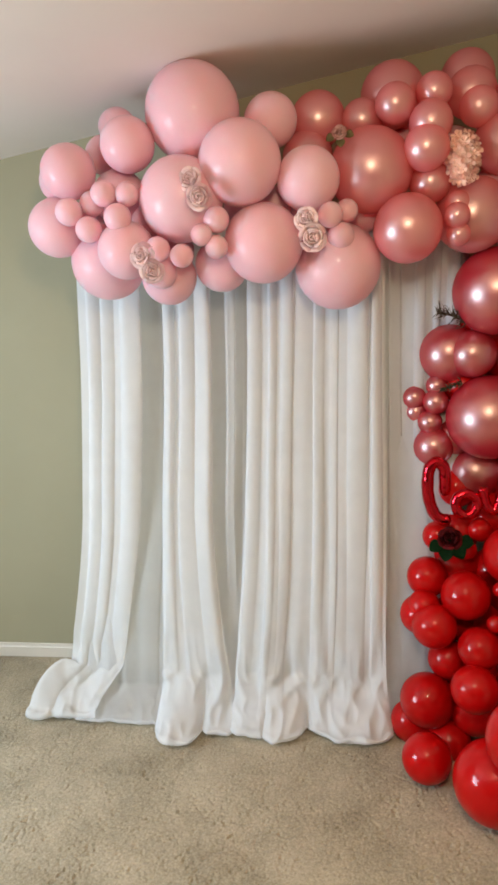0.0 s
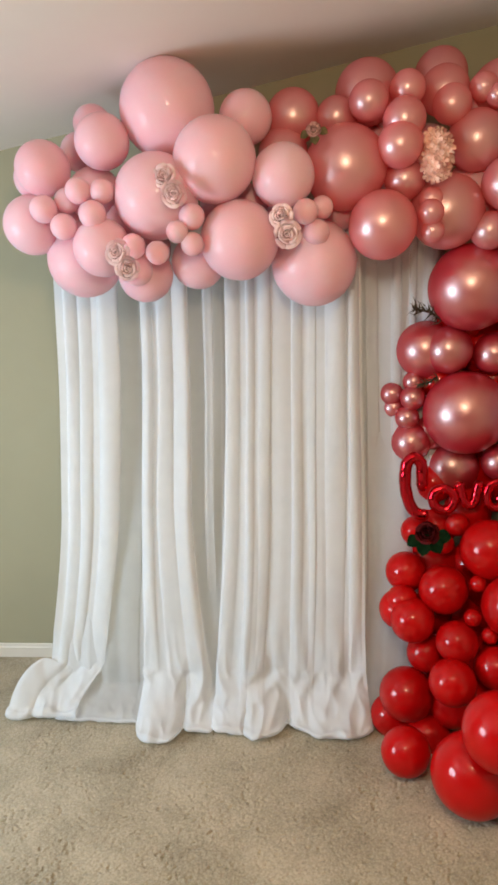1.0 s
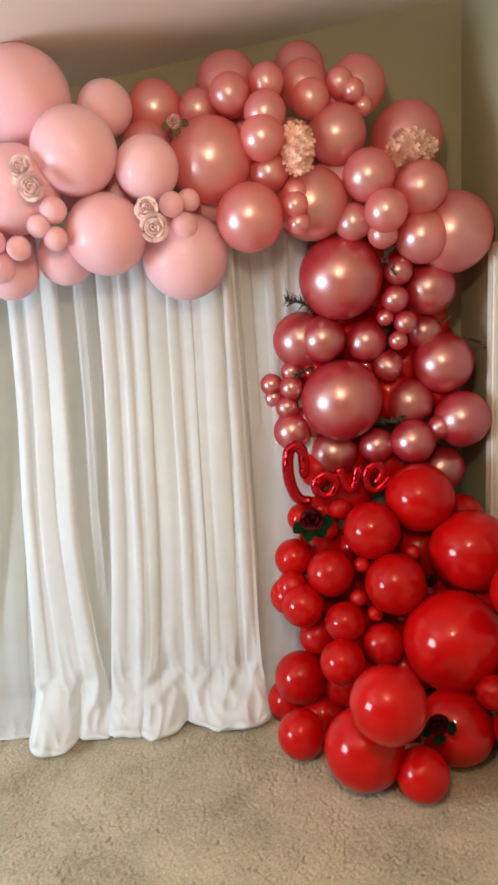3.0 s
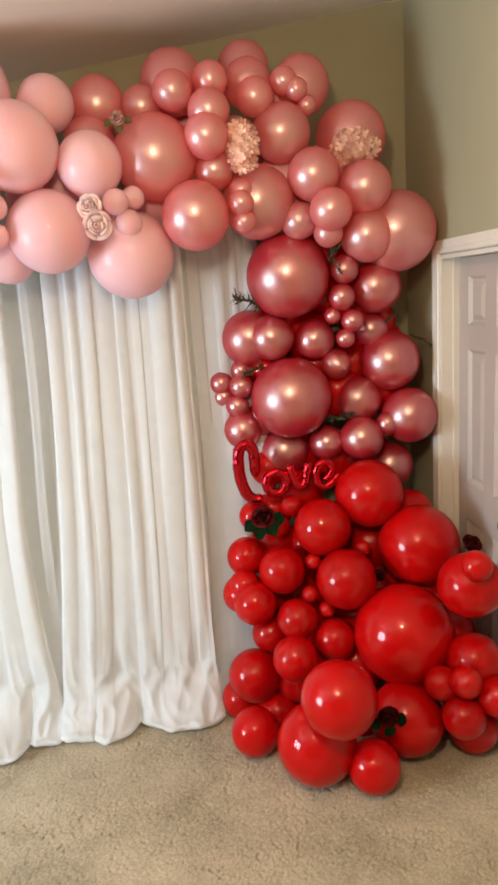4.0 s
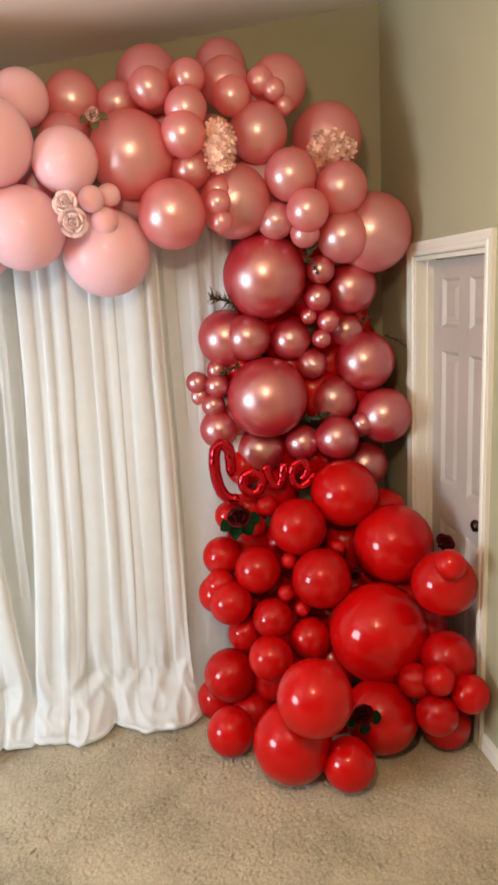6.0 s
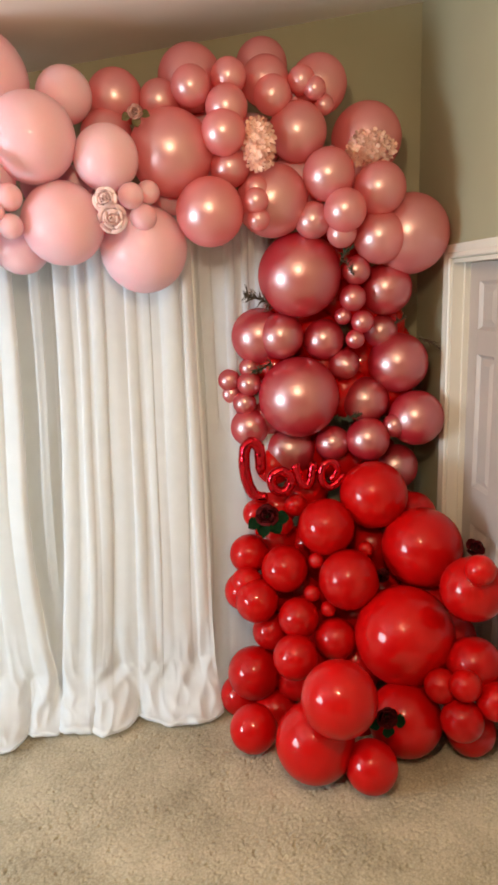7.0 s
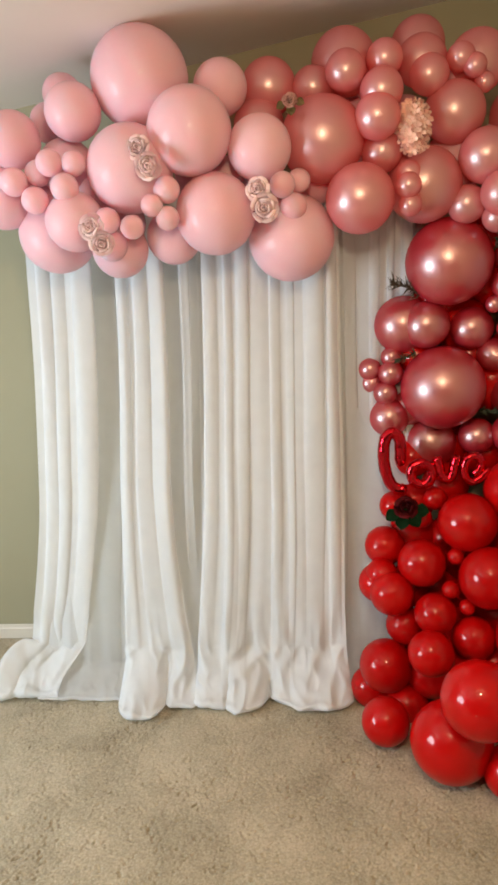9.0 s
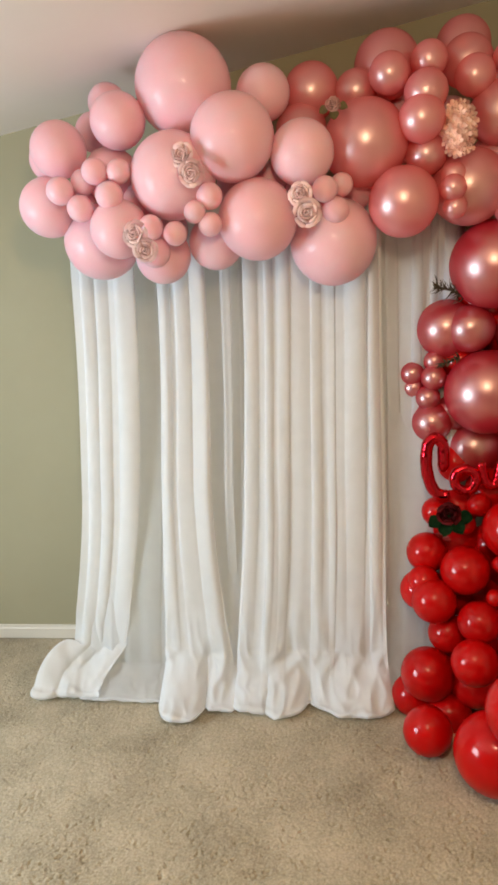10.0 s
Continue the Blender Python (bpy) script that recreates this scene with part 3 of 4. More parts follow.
def balloon(x, y, z, r, sort, knot_forward=False):
    (mesh, knot_mesh), label, group = sort
    size = "very large" if r > 0.17 else "large" if r > 0.135 else "medium" if r > 0.085 else "small"
    ob = new("balloon", mesh)
    # the neck is tied in towards the core of the arch
    core = Vector((rng.uniform(-0.35, 0.35), 1.0, rng.uniform(-0.35, 0.35)))
    if knot_forward:
        core = Vector((0.25, -1.0, -0.2))
    q = Vector((0, 1, 0)).rotation_difference(core.normalized())
    ob.matrix_world = Matrix.LocRotScale((x, y, z), q, (r, r, r))
    knot = new("knot", knot_mesh)
    knot.parent = ob
    return tagged(ob, size + " " + label, "balloon", group)


balloon(-0.162, 2.750, 2.740, 0.191, pink)
balloon(-0.421, 2.680, 2.620, 0.109, pink)
balloon(-0.506, 2.850, 2.730, 0.081, pink)
balloon(-0.587, 2.900, 2.635, 0.084, pink)
balloon(-0.677, 2.680, 2.532, 0.111, pink)
balloon(-0.743, 2.760, 2.511, 0.088, pink)
balloon(-0.755, 2.720, 2.321, 0.123, pink)
balloon(-0.651, 2.580, 2.361, 0.054, pink)
balloon(-0.566, 2.620, 2.394, 0.050, pink)
balloon(-0.500, 2.570, 2.421, 0.051, pink)
balloon(-0.408, 2.580, 2.416, 0.047, pink)
balloon(-0.447, 2.560, 2.328, 0.054, pink)
balloon(-0.575, 2.580, 2.290, 0.052, pink)
balloon(-0.503, 2.800, 2.440, 0.115, pink)
balloon(-0.437, 2.620, 2.207, 0.116, pink)
balloon(-0.571, 2.800, 2.176, 0.160, pink)
balloon(-0.299, 2.580, 2.201, 0.050, pink)
balloon(-0.200, 2.570, 2.172, 0.046, pink)
balloon(-0.304, 2.640, 2.112, 0.063, pink)
balloon(-0.299, 2.760, 2.100, 0.116, pink)
balloon(-0.210, 2.660, 2.397, 0.169, pink)
balloon(0.035, 2.640, 2.516, 0.163, pink)
balloon(0.150, 2.790, 2.700, 0.108, pink)
balloon(0.300, 2.690, 2.451, 0.125, pink)
balloon(0.114, 2.700, 2.215, 0.160, pink)
balloon(0.416, 2.850, 2.119, 0.181, pink)
balloon(-0.076, 2.800, 2.144, 0.114, pink)
balloon(-0.058, 2.580, 2.302, 0.051, pink)
balloon(-0.115, 2.560, 2.246, 0.043, pink)
balloon(-0.061, 2.580, 2.199, 0.046, pink)
balloon(0.385, 2.660, 2.308, 0.050, pink)
balloon(0.451, 2.720, 2.328, 0.046, pink)
balloon(0.427, 2.700, 2.231, 0.053, pink)
balloon(0.156, 2.860, 2.386, 0.074, pink)
balloon(-0.373, 2.820, 2.321, 0.106, pink)
balloon(-0.179, 2.900, 2.552, 0.140, pink)
balloon(0.340, 2.890, 2.715, 0.113, pearl)
balloon(0.296, 2.860, 2.568, 0.104, pearl)
balloon(0.520, 2.950, 2.349, 0.094, pink)
balloon(0.650, 2.930, 2.799, 0.132, pearl)
balloon(0.644, 2.770, 2.725, 0.079, pearl)
balloon(0.519, 2.860, 2.696, 0.083, pearl)
balloon(0.552, 2.810, 2.490, 0.169, pearl)
balloon(0.798, 2.800, 2.769, 0.071, pearl)
balloon(0.780, 2.750, 2.644, 0.084, pearl)
balloon(0.760, 2.720, 2.545, 0.089, pearl)
balloon(0.790, 2.810, 2.430, 0.082, pearl)
balloon(0.695, 2.750, 2.250, 0.138, pearl)
balloon(0.972, 2.870, 2.304, 0.154, pearl)
balloon(0.890, 2.760, 2.338, 0.051, pearl)
balloon(0.880, 2.710, 2.286, 0.051, pearl)
balloon(0.891, 2.730, 2.215, 0.047, pearl)
balloon(0.960, 2.990, 2.863, 0.110, pearl)
balloon(0.960, 2.900, 2.778, 0.101, pearl)
balloon(0.977, 2.830, 2.708, 0.078, pearl)
balloon(1.086, 2.860, 2.572, 0.122, pearl)
balloon(1.197, 2.950, 2.777, 0.122, pearl)
balloon(1.102, 2.840, 2.767, 0.056, pearl)
balloon(1.152, 2.820, 2.729, 0.046, pearl)
balloon(1.196, 2.840, 2.671, 0.040, pearl)
balloon(1.417, 2.980, 2.566, 0.154, pearl)
balloon(1.203, 2.800, 2.393, 0.109, pearl)
balloon(1.423, 2.800, 2.334, 0.111, pearl)
balloon(1.252, 2.720, 2.242, 0.088, pearl)
balloon(1.139, 2.830, 2.215, 0.078, pearl)
balloon(1.255, 2.790, 2.157, 0.063, pearl)
balloon(1.438, 2.840, 2.139, 0.115, pearl)
balloon(1.595, 2.910, 2.154, 0.177, pearl)
balloon(1.380, 2.860, 2.192, 0.058, pearl)
balloon(1.121, 3.000, 2.401, 0.133, pink)
balloon(1.347, 3.020, 2.443, 0.135, pink)
balloon(1.096, 2.930, 1.991, 0.187, mauve)
balloon(1.502, 2.950, 1.918, 0.120, mauve)
balloon(1.337, 2.860, 2.003, 0.064, mauve)
balloon(1.324, 2.870, 1.884, 0.060, mauve)
balloon(1.284, 2.890, 1.804, 0.038, mauve)
balloon(1.369, 2.870, 1.776, 0.051, mauve)
balloon(1.335, 2.870, 1.700, 0.043, mauve)
balloon(1.495, 3.000, 1.723, 0.080, mauve)
balloon(0.920, 3.050, 1.720, 0.132, mauve)
balloon(1.010, 2.970, 1.721, 0.106, mauve)
balloon(1.214, 2.980, 1.697, 0.095, mauve)
balloon(1.307, 2.960, 1.578, 0.072, mauve, knot_forward=True)
balloon(1.575, 2.980, 1.570, 0.142, mauve)
balloon(1.083, 2.940, 1.438, 0.188, mauve)
balloon(1.421, 3.000, 1.394, 0.115, mauve)
balloon(1.643, 2.910, 1.311, 0.131, mauve)
balloon(1.527, 2.880, 1.286, 0.056, mauve)
balloon(1.405, 2.900, 1.223, 0.104, mauve)
balloon(1.248, 2.960, 1.201, 0.084, mauve)
balloon(1.050, 3.030, 1.163, 0.122, mauve)
balloon(0.770, 3.060, 1.518, 0.054, mauve)
balloon(0.858, 3.000, 1.504, 0.058, mauve)
balloon(0.835, 3.010, 1.410, 0.056, mauve)
balloon(0.855, 3.020, 1.291, 0.092, mauve)
balloon(0.780, 3.080, 1.449, 0.057, mauve)
balloon(0.860, 3.080, 1.313, 0.099, mauve)
balloon(1.574, 3.000, 1.052, 0.112, mauve)
# added fillers behind the mauve balloons; their red stands in for deep shade in the gaps
balloon(1.350, 3.100, 1.429, 0.140, red)
balloon(1.506, 3.100, 1.750, 0.137, red)
balloon(1.182, 3.110, 1.719, 0.136, red)
balloon(1.311, 3.050, 2.078, 0.124, red)
balloon(1.564, 3.090, 1.411, 0.118, red)
balloon(1.315, 3.080, 1.089, 0.128, red)
balloon(0.863, 3.020, 1.577, 0.048, mauve)
balloon(0.955, 3.060, 1.330, 0.092, mauve)
# more added red fillers, colouring the gaps between mauve balloons as if deeply shaded
balloon(0.990, 3.070, 1.570, 0.095, red)
balloon(1.080, 3.080, 1.830, 0.110, red)
balloon(1.430, 3.070, 1.850, 0.110, red)
balloon(1.240, 3.090, 1.560, 0.120, red)
balloon(0.960, 3.020, 1.090, 0.095, red)
balloon(1.390, 2.760, 0.991, 0.156, red)
balloon(1.158, 2.730, 0.863, 0.131, red)
balloon(1.576, 2.630, 0.767, 0.182, red)
balloon(1.644, 2.250, 0.733, 0.130, red)
balloon(1.617, 2.140, 0.864, 0.059, red)
balloon(1.433, 2.440, 0.445, 0.215, red)
balloon(1.223, 2.580, 0.664, 0.134, red)
balloon(0.958, 2.720, 0.679, 0.108, red)
balloon(0.812, 2.860, 0.708, 0.093, red)
balloon(0.821, 2.690, 0.546, 0.099, red)
balloon(0.772, 2.780, 0.558, 0.091, red)
balloon(0.784, 2.760, 0.608, 0.073, red)
balloon(0.997, 2.600, 0.490, 0.092, red)
balloon(1.153, 2.550, 0.399, 0.094, red)
balloon(0.960, 2.500, 0.357, 0.099, red)
balloon(0.887, 2.720, 0.372, 0.088, red)
balloon(0.792, 2.660, 0.200, 0.122, red)
balloon(0.731, 2.700, 0.065, 0.098, red)
balloon(0.752, 2.392, 0.102, 0.102, red)
balloon(1.042, 2.050, 0.440, 0.143, red)
balloon(0.978, 2.192, 0.159, 0.159, red)
balloon(1.178, 2.085, 0.103, 0.103, red)
balloon(1.380, 2.275, 0.154, 0.154, red)
balloon(1.003, 2.650, 0.176, 0.123, red)
balloon(1.063, 2.610, 0.599, 0.038, red)
balloon(1.047, 2.880, 0.928, 0.054, red)
balloon(1.127, 2.580, 0.531, 0.035, red, knot_forward=True)
balloon(0.975, 2.820, 0.858, 0.047, red)
balloon(1.097, 2.680, 0.724, 0.036, red, knot_forward=True)
balloon(1.322, 2.660, 0.769, 0.036, red, knot_forward=True)
balloon(0.863, 2.900, 0.892, 0.070, red)
balloon(1.658, 2.240, 0.401, 0.113, red)
balloon(1.567, 2.120, 0.389, 0.063, red)
balloon(1.692, 2.110, 0.313, 0.078, red)
balloon(1.559, 2.120, 0.237, 0.085, red)
balloon(1.647, 2.225, 0.102, 0.102, red)
balloon(1.502, 2.200, 0.345, 0.070, red)
balloon(1.616, 2.860, 0.841, 0.114, red)
balloon(1.412, 2.860, 0.705, 0.136, red)
balloon(1.427, 2.750, 0.486, 0.133, red)
balloon(1.125, 2.800, 0.326, 0.148, red)
balloon(0.954, 2.960, 0.724, 0.125, red)
balloon(1.268, 2.620, 0.226, 0.128, red)
balloon(1.651, 2.480, 0.389, 0.122, red)
balloon(0.881, 2.620, 0.022, 0.101, red)
balloon(1.113, 2.980, 0.962, 0.111, red)
balloon(0.922, 2.850, 0.508, 0.103, red)
balloon(1.192, 2.900, 0.643, 0.124, red)
balloon(0.980, 2.780, 0.297, 0.107, red)
balloon(1.060, 2.660, 0.205, 0.116, red)
balloon(1.304, 2.720, 0.414, 0.118, red)
balloon(1.630, 2.690, 0.515, 0.144, red)
balloon(1.550, 2.920, 0.843, 0.124, red)
balloon(0.968, 2.980, 0.891, 0.100, red)
balloon(0.914, 2.780, 0.125, 0.107, red)
balloon(1.232, 2.520, 0.031, 0.124, red)
# further fillers behind the mauve ones, red in place of mauve in shade
balloon(1.301, 3.100, 1.899, 0.113, red)
balloon(1.147, 3.100, 1.131, 0.114, red)
balloon(1.582, 3.120, 1.661, 0.100, red)
balloon(1.492, 3.080, 1.100, 0.114, red)
balloon(1.433, 3.120, 1.561, 0.112, red)
balloon(0.710, 3.020, 2.561, 0.129, pink)
balloon(0.911, 3.050, 2.560, 0.132, pink)
balloon(0.728, 3.000, 2.759, 0.102, pink)
balloon(1.095, 3.020, 2.732, 0.105, pink)
balloon(0.036, 2.900, 2.391, 0.107, pink)
balloon(-0.320, 2.880, 2.217, 0.110, pink)
balloon(-0.663, 2.860, 2.340, 0.096, pink)
balloon(0.277, 2.950, 2.373, 0.108, pink)
balloon(1.059, 2.920, 0.472, 0.125, red)
balloon(0.933, 2.980, 0.793, 0.105, red)
balloon(1.130, 2.920, 0.717, 0.110, red)
balloon(1.226, 2.840, 0.456, 0.109, red)


# ---- foil word balloon ----
word = tagged(new("foil_word_balloon"), "red metallic foil balloon spelling love in script", "foil balloon")


def letter(lines, radius):
    bm = bmesh.new()
    for pts, closed in lines:
        if closed:
            pts = list(pts) + [pts[0]]
        ln = spline(pts, 8)
        if closed:
            ln = ln[:-1]
        # blown foil: pinched ends and small seam wrinkles
        sweep(bm, ln, lambda t: radius * ((1.0 if closed else min(1.0, 0.62 + 9 * t, 0.62 + 9 * (1 - t))) * (1 + 0.022 * math.sin(t * 60)) * (1 + 0.015 * math.sin(t * 143 + 1))), 14, closed)
    return part("letter", bm, FOIL, word)


letter([(((0.877, 2.830, 1.108), (0.877, 2.830, 1.181), (0.870, 2.830, 1.235), (0.838, 2.830, 1.259), (0.810, 2.830, 1.233), (0.802, 2.830, 1.162), (0.810, 2.830, 1.088), (0.834, 2.830, 1.023), (0.871, 2.830, 0.994), (0.906, 2.830, 0.999)), False)], 0.027)
letter([(((0.973, 2.820, 1.119), (1.009, 2.820, 1.097), (1.018, 2.820, 1.063), (0.999, 2.820, 1.027), (0.967, 2.820, 1.017), (0.934, 2.820, 1.037), (0.923, 2.820, 1.074), (0.938, 2.820, 1.107)), True)], 0.0225)
letter([(((1.036, 2.820, 1.148), (1.047, 2.820, 1.103), (1.060, 2.820, 1.059), (1.086, 2.820, 1.039), (1.108, 2.820, 1.061), (1.116, 2.820, 1.104), (1.126, 2.820, 1.149)), False)], 0.0225)
letter([(((1.193, 2.800, 1.066), (1.223, 2.800, 1.090), (1.227, 2.800, 1.125), (1.202, 2.800, 1.149), (1.169, 2.800, 1.139), (1.154, 2.800, 1.097), (1.162, 2.800, 1.053), (1.191, 2.800, 1.031), (1.227, 2.800, 1.049), (1.264, 2.800, 1.091)), False)], 0.019)


# ---- flowers and greenery ----
def petal_mesh(name, material, radius, height, lip, span, seed):
    """One curved petal wall standing round the flower's axis, its rim rolled outward into a wavy lip."""
    bm = bmesh.new()
    nu = 9
    grid = []
    for r, z in ((0.35, 0.0), (0.80, 0.45), (1.0, 0.85), (1.0, 1.0)):
        grid.append([(radius * r, height * z)] * (nu + 1))
    grid.append([(radius + lip * 0.6, height * 1.02)] * (nu + 1))
    grid.append([(radius + lip, height * 0.96)] * (nu + 1))
    grid.append([(radius + lip * 1.05, height * 0.86)] * (nu + 1))
    rows = []
    for j, row in enumerate(grid):
        out = []
        for i, (r, z) in enumerate(row):
            u = 2 * i / nu - 1
            a = u * span * (0.75 + 0.04 * j)
            wave = 1 + 0.12 * noise.noise(Vector((u * 2.0 + seed, j * 0.4, 1.0)))
            drop = 1 - 0.28 * u ** 4 - 0.10 * u * u
            out.append(bm.verts.new((r * wave * math.sin(a), -r * wave * math.cos(a), z * drop)))
        rows.append(out)
    for p, q in zip(rows, rows[1:]):
        for i in range(nu):
            bm.faces.new((p[i], p[i + 1], q[i + 1], q[i]))
    bmesh.ops.solidify(bm, geom=bm.faces[:], thickness=0.0007)
    bmesh.ops.recalc_face_normals(bm, faces=bm.faces)
    me = bpy.data.meshes.new(name)
    bm.to_mesh(me)
    bm.free()
    me.materials.append(material)
    me.shade_smooth()
    return me


# petal rings from the heart outward: radius, height, lip, span
RINGS = ((0.0045, 0.026, 0.0035, 1.3, 3), (0.0105, 0.0255, 0.0050, 0.95, 4), (0.0175, 0.0225, 0.0065, 0.80, 5), (0.0255, 0.0165, 0.0085, 0.68, 6))
PETALS = {}
for key, mat in (("dusty", ROSE_PETAL), ("mauve", ROSE_MAUVE), ("red", ROSE_RED)):
    PETALS[key] = [petal_mesh(key + "_petal", mat, r, h, lip, span, k * 3.7) for k, (r, h, lip, span, n) in enumerate(RINGS)]


def leaf_bm(length, width):
    bm = bmesh.new()
    rows = []
    for j in range(7):
        v = j / 6
        h = width * math.sin(math.pi * min(0.98, 0.06 + v * 0.92)) ** 0.8
        rows.append([bm.verts.new((u * h, length * v, 0.25 * abs(u) * h - 0.25 * length * v * v)) for u in (-1, -0.5, 0, 0.5, 1)])
    for a, b in zip(rows, rows[1:]):
        for k in range(4):
            bm.faces.new((a[k], a[k + 1], b[k + 1], b[k]))
    bmesh.ops.solidify(bm, geom=bm.faces[:], thickness=0.0015)
    return bm


def rose(place, aim, size, key, label, leaves=0, green=None):
    """An artificial rose: rings of petals round a tight bud, facing aim."""
    ob = tagged(new("rose"), label, "rose", group="artificial roses on the arch")
    q = Vector((0, 0, 1)).rotation_difference(Vector(aim).normalized())
    ob.matrix_world = Matrix.LocRotScale(place, q, (size, size, size))
    for ring, (r, h, lip, span, count) in enumerate(RINGS):
        turn = rng.uniform(0, 360)
        for i in range(count):
            p = new("petal", PETALS[key][ring])
            p.parent = ob
            p.matrix_local = pose(0, 0, -0.014 + rng.uniform(-0.001, 0.001), rng.uniform(-5, 5), rng.uniform(-5, 5), turn + 360 * i / count + rng.uniform(-9, 9))
    bm = bmesh.new()
    bmesh.ops.create_uvsphere(bm, u_segments=12, v_segments=8, radius=0.011)
    for v in bm.verts:
        v.co.z = v.co.z * 0.8 - 0.012
    part("calyx", bm, LEAF if key != "dusty" else ROSE_PETAL, ob)
    for i in range(leaves):
        lf = part("leaf", leaf_bm(0.040, 0.022), green or LEAF, ob, "dark green artificial leaf")
        lf.matrix_local = pose(0, 0, -0.008, 0, 0, 110 + i * 140 / max(1, leaves - 1)) @ pose(0, 0.026, 0, 8, rng.uniform(-15, 15), 0)
    return ob


rose((-0.141, 2.500, 2.444), (-0.2, -1, 0.2), 1.38, "dusty", "dusty pink artificial rose tucked between pink balloons")
rose((-0.103, 2.470, 2.373), (0.0, -1, -0.1), 1.44, "dusty", "dusty pink artificial rose tucked between pink balloons")
rose((-0.331, 2.460, 2.171), (-0.2, -1, 0.1), 1.50, "dusty", "dusty pink artificial rose with a shaded heart")
rose((-0.297, 2.460, 2.111), (0.1, -1, -0.2), 1.38, "dusty", "dusty pink artificial rose with a shaded heart")
rose((0.291, 2.580, 2.287), (-0.2, -1, 0.2), 1.38, "dusty", "pale dusty pink artificial rose beside small balloons")
rose((0.316, 2.560, 2.215), (0.0, -1, -0.1), 1.56, "dusty", "pale dusty pink artificial rose beside small balloons")
rose((0.423, 2.660, 2.609), (-0.1, -1, 0.3), 0.85, "mauve", "faded mauve artificial rose with small olive leaves", leaves=3, green=OLIVE)
rose((0.884, 2.720, 0.944), (-0.2, -0.8, 0.6), 1.50, "red", "dark red artificial rose with green leaves", leaves=4)
rose((1.768, 2.500, 0.801), (0.1, -0.7, 0.8), 1.25, "red", "dark red artificial rose behind red balloons")
rose((1.359, 2.520, 0.697), (0.0, -1, 0.1), 0.9, "red", "dark red artificial rose deep between red balloons")
rose((1.252, 2.120, 0.283), (0.0, -1, 0.3), 1.2, "red", "dark red artificial rose with a dark green leaf", leaves=3)


def floret_mesh():
    bm = bmesh.new()
    for k in range(4):
        a = k * math.pi / 2 + 0.2
        ca, sa = math.cos(a), math.sin(a)
        rows = []
        for v, h in ((0.0, 0.0010), (0.40, 0.0042), (0.72, 0.0062), (0.90, 0.0052), (1.0, 0.0025)):
            rows.append([bm.verts.new((ca * 0.0135 * v - sa * h * u, sa * 0.0135 * v + ca * h * u, 0.005 * v * v + 0.0012 * u * u)) for u in (-1, 0, 1)])
        for p, q in zip(rows, rows[1:]):
            for i in range(2):
                bm.faces.new((p[i], p[i + 1], q[i + 1], q[i]))
    bmesh.ops.solidify(bm, geom=bm.faces[:], thickness=0.0008)
    me = bpy.data.meshes.new("floret")
    bm.to_mesh(me)
    bm.free()
    me.materials.append(PEACH_PETAL)
    return me


FLORET = floret_mesh()


def hydrangea(place, sx, sz, label):
    ob = tagged(new("hydrangea"), label, "flower", group="peach hydrangeas on the arch")
    ob.location = place
    bm = bmesh.new()
    bmesh.ops.create_uvsphere(bm, u_segments=16, v_segments=10, radius=1)
    for v in bm.verts:
        v.co = Vector((v.co.x * sx * 0.74, v.co.y * 0.032, v.co.z * sz * 0.74)) * (1 + 0.08 * noise.noise(v.co * 3))
    part("core", bm, PEACH_PETAL, ob)
    n = 66
    for i in range(n):
        h = 1 - 2 * (i + 0.5) / n
        a = i * 2.399963
        d = Vector((math.sqrt(1 - h * h) * math.cos(a), math.sqrt(1 - h * h) * math.sin(a), h))
        if d.y > 0.35:
            continue
        f = new("floret", FLORET)
        f.parent = ob
        pos = Vector((d.x * sx, d.y * 0.046, d.z * sz)) * rng.uniform(0.90, 1.06)
        nrm = Vector((d.x / sx, d.y / 0.046, d.z / sz)).normalized() + Vector((rng.uniform(-0.3, 0.3), rng.uniform(-1.6, -0.8), rng.uniform(-0.3, 0.3)))
        q = Vector((0, 0, 1)).rotation_difference(nrm.normalized())
        s = rng.uniform(1.2, 1.6)
        f.matrix_local = Matrix.LocRotScale(pos, q, (s, s, s)) @ pose(0, 0, 0, 0, 0, rng.uniform(0, 90))


hydrangea((0.900, 2.720, 2.498), 0.056, 0.092, "peach artificial hydrangea head between pearl balloons")
hydrangea((1.383, 2.795, 2.490), 0.093, 0.065, "peach artificial hydrangea head between pearl balloons")


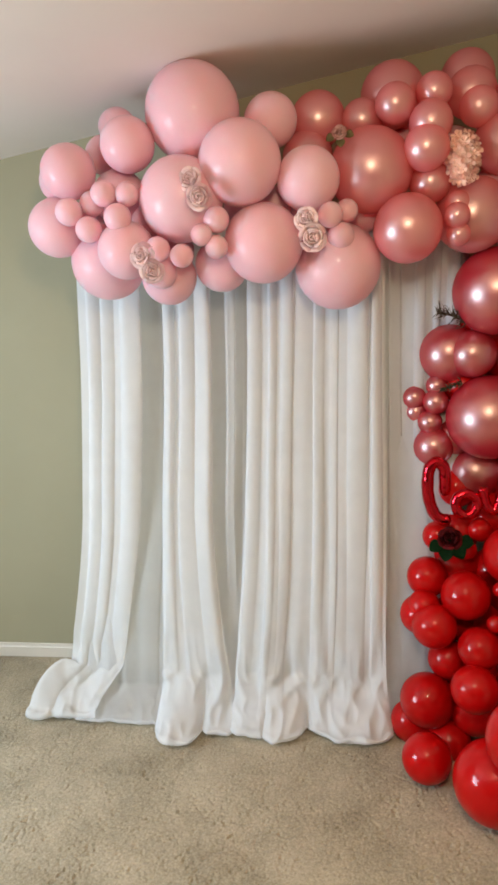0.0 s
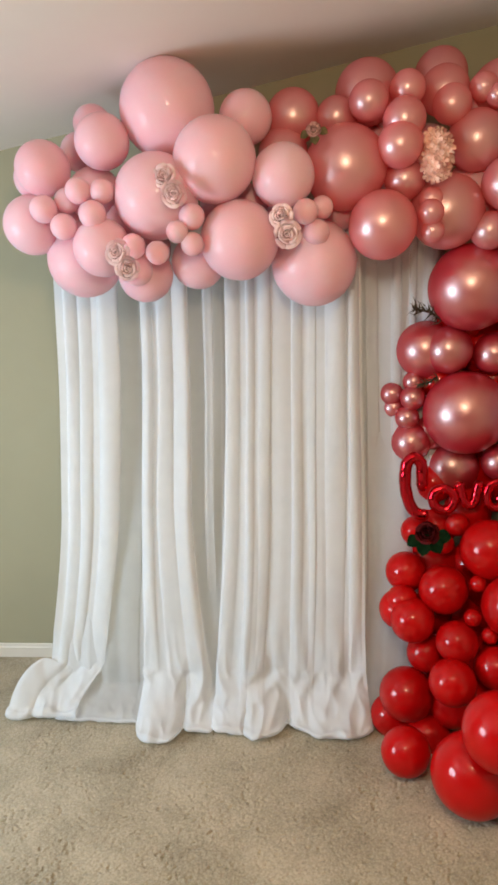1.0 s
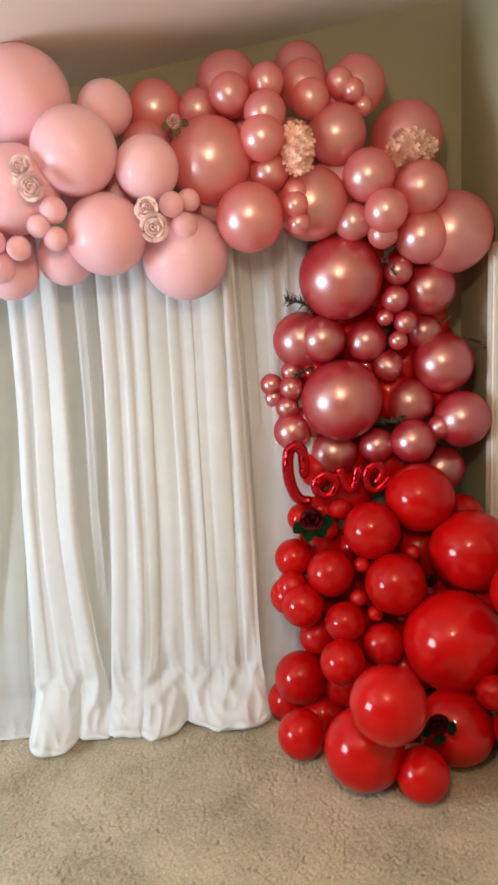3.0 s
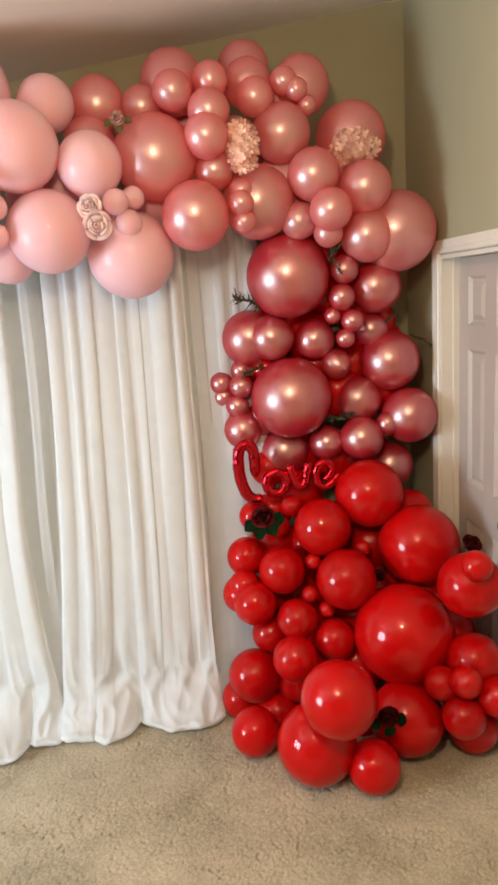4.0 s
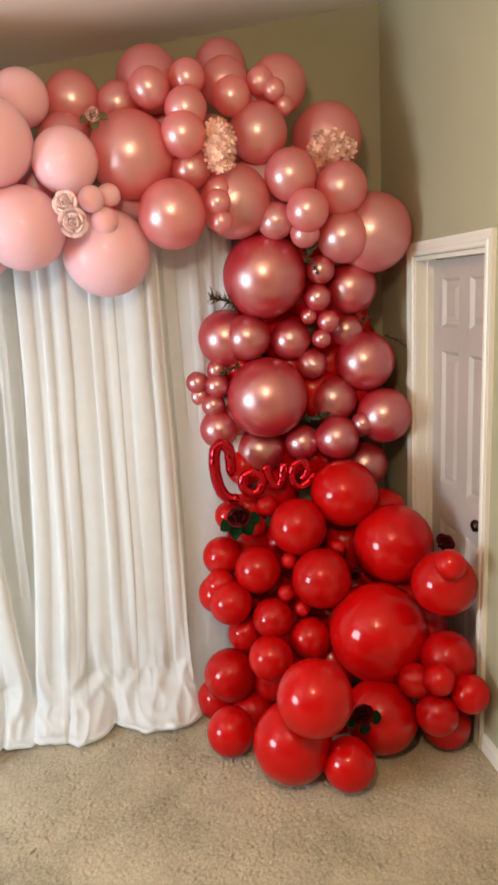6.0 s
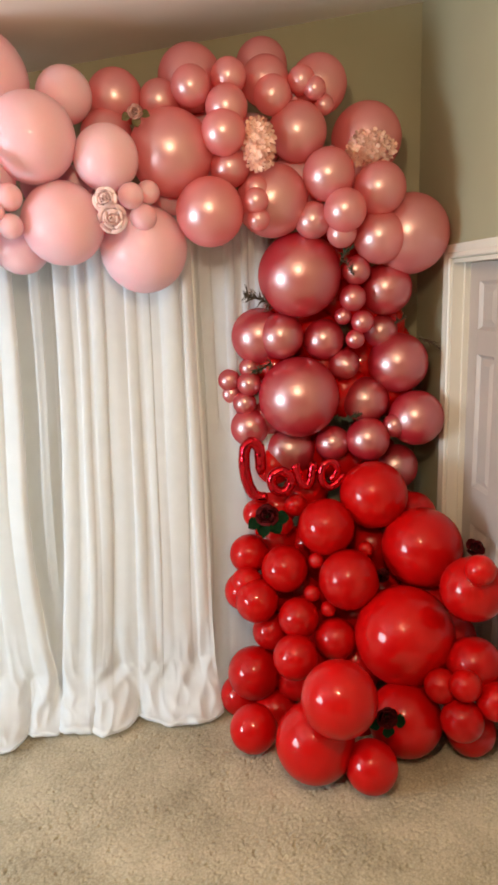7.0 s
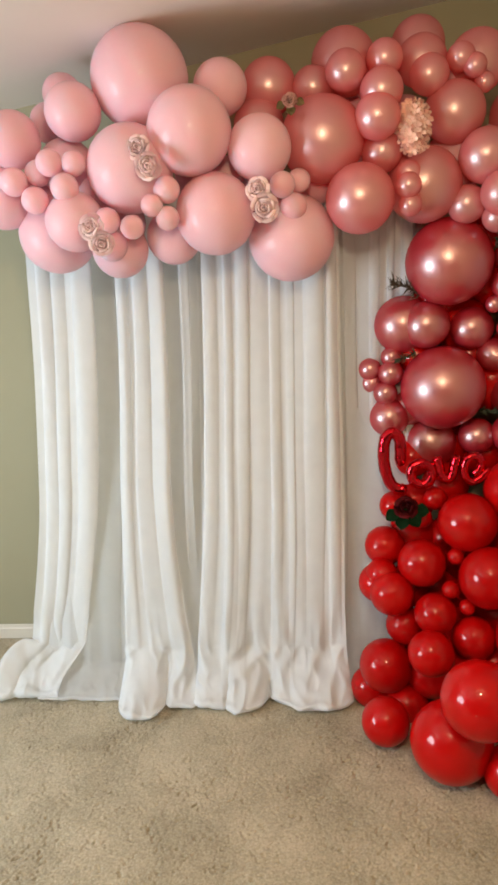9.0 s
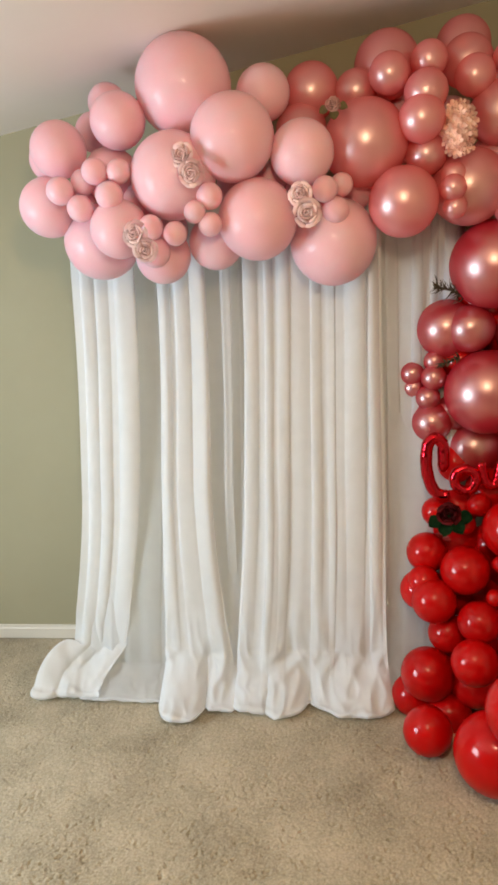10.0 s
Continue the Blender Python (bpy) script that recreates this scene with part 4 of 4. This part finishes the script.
def sprig(points, label, needles=26, length=0.03, droop=0.0, leafy=TWIG):
    ob = tagged(new("sprig"), label, "greenery", group="artificial sprigs on the arch")
    ln = spline(points, 6)
    bm = bmesh.new()
    sweep(bm, ln, lambda t: 0.0016 * (1.2 - 0.7 * t), 6)
    part("stem", bm, TWIG, ob)
    bm = bmesh.new()
    for i in range(needles):
        t = (i + 0.5) / needles
        c = ln[min(len(ln) - 1, int(t * len(ln)))]
        d = (ln[-1] - ln[0]).normalized()
        o = Vector((rng.uniform(-1, 1), rng.uniform(-1, 0.4), rng.uniform(-1, 1))).normalized()
        tip = c + (d * 0.9 + o * 0.9).normalized() * length * rng.uniform(0.6, 1.2) + Vector((0, 0, -droop))
        sweep(bm, [c, (c + tip) / 2 + Vector((rng.uniform(-1, 1), rng.uniform(-1, 0), rng.uniform(-0.4, 1))) * 0.22 * length, tip], lambda t: 0.0034 * (1.15 - t), 5)
    part("needles", bm, leafy, ob)


GREEN_TWIG = mottled("grey_green_needles", (0.025, 0.035, 0.016), (0.06, 0.075, 0.035), 80.0, 0.7, 500.0, 0.2, 0.0006)
sprig(((0.972, 2.930, 1.858), (0.909, 2.920, 1.892), (0.851, 2.920, 1.906)), "dry brown sprig sticking out beside a mauve balloon", 46, 0.055)
sprig(((1.263, 2.860, 2.023), (1.269, 2.820, 2.068), (1.290, 2.800, 2.089)), "grey-green sprig between mauve balloons", 50, 0.034, 0, GREEN_TWIG)
sprig(((1.310, 2.800, 1.981), (1.286, 2.800, 2.018), (1.258, 2.800, 2.056)), "thin dry twig across a small balloon", 10, 0.03)
sprig(((1.493, 2.970, 1.703), (1.544, 2.950, 1.753), (1.591, 2.950, 1.786)), "thin dry sprig standing off the balloons", 26, 0.03)
sprig(((1.674, 2.970, 1.685), (1.736, 2.950, 1.652), (1.812, 2.950, 1.595)), "thin dry sprig standing off the balloons", 30, 0.032)
sprig(((0.957, 2.950, 1.602), (0.912, 2.920, 1.583), (0.872, 2.920, 1.573)), "grey-green sprig between mauve balloons", 46, 0.03, 0, GREEN_TWIG)
sprig(((1.240, 2.900, 1.332), (1.293, 2.860, 1.339), (1.347, 2.860, 1.350)), "grey-green sprig between mauve balloons", 50, 0.03, 0, GREEN_TWIG)
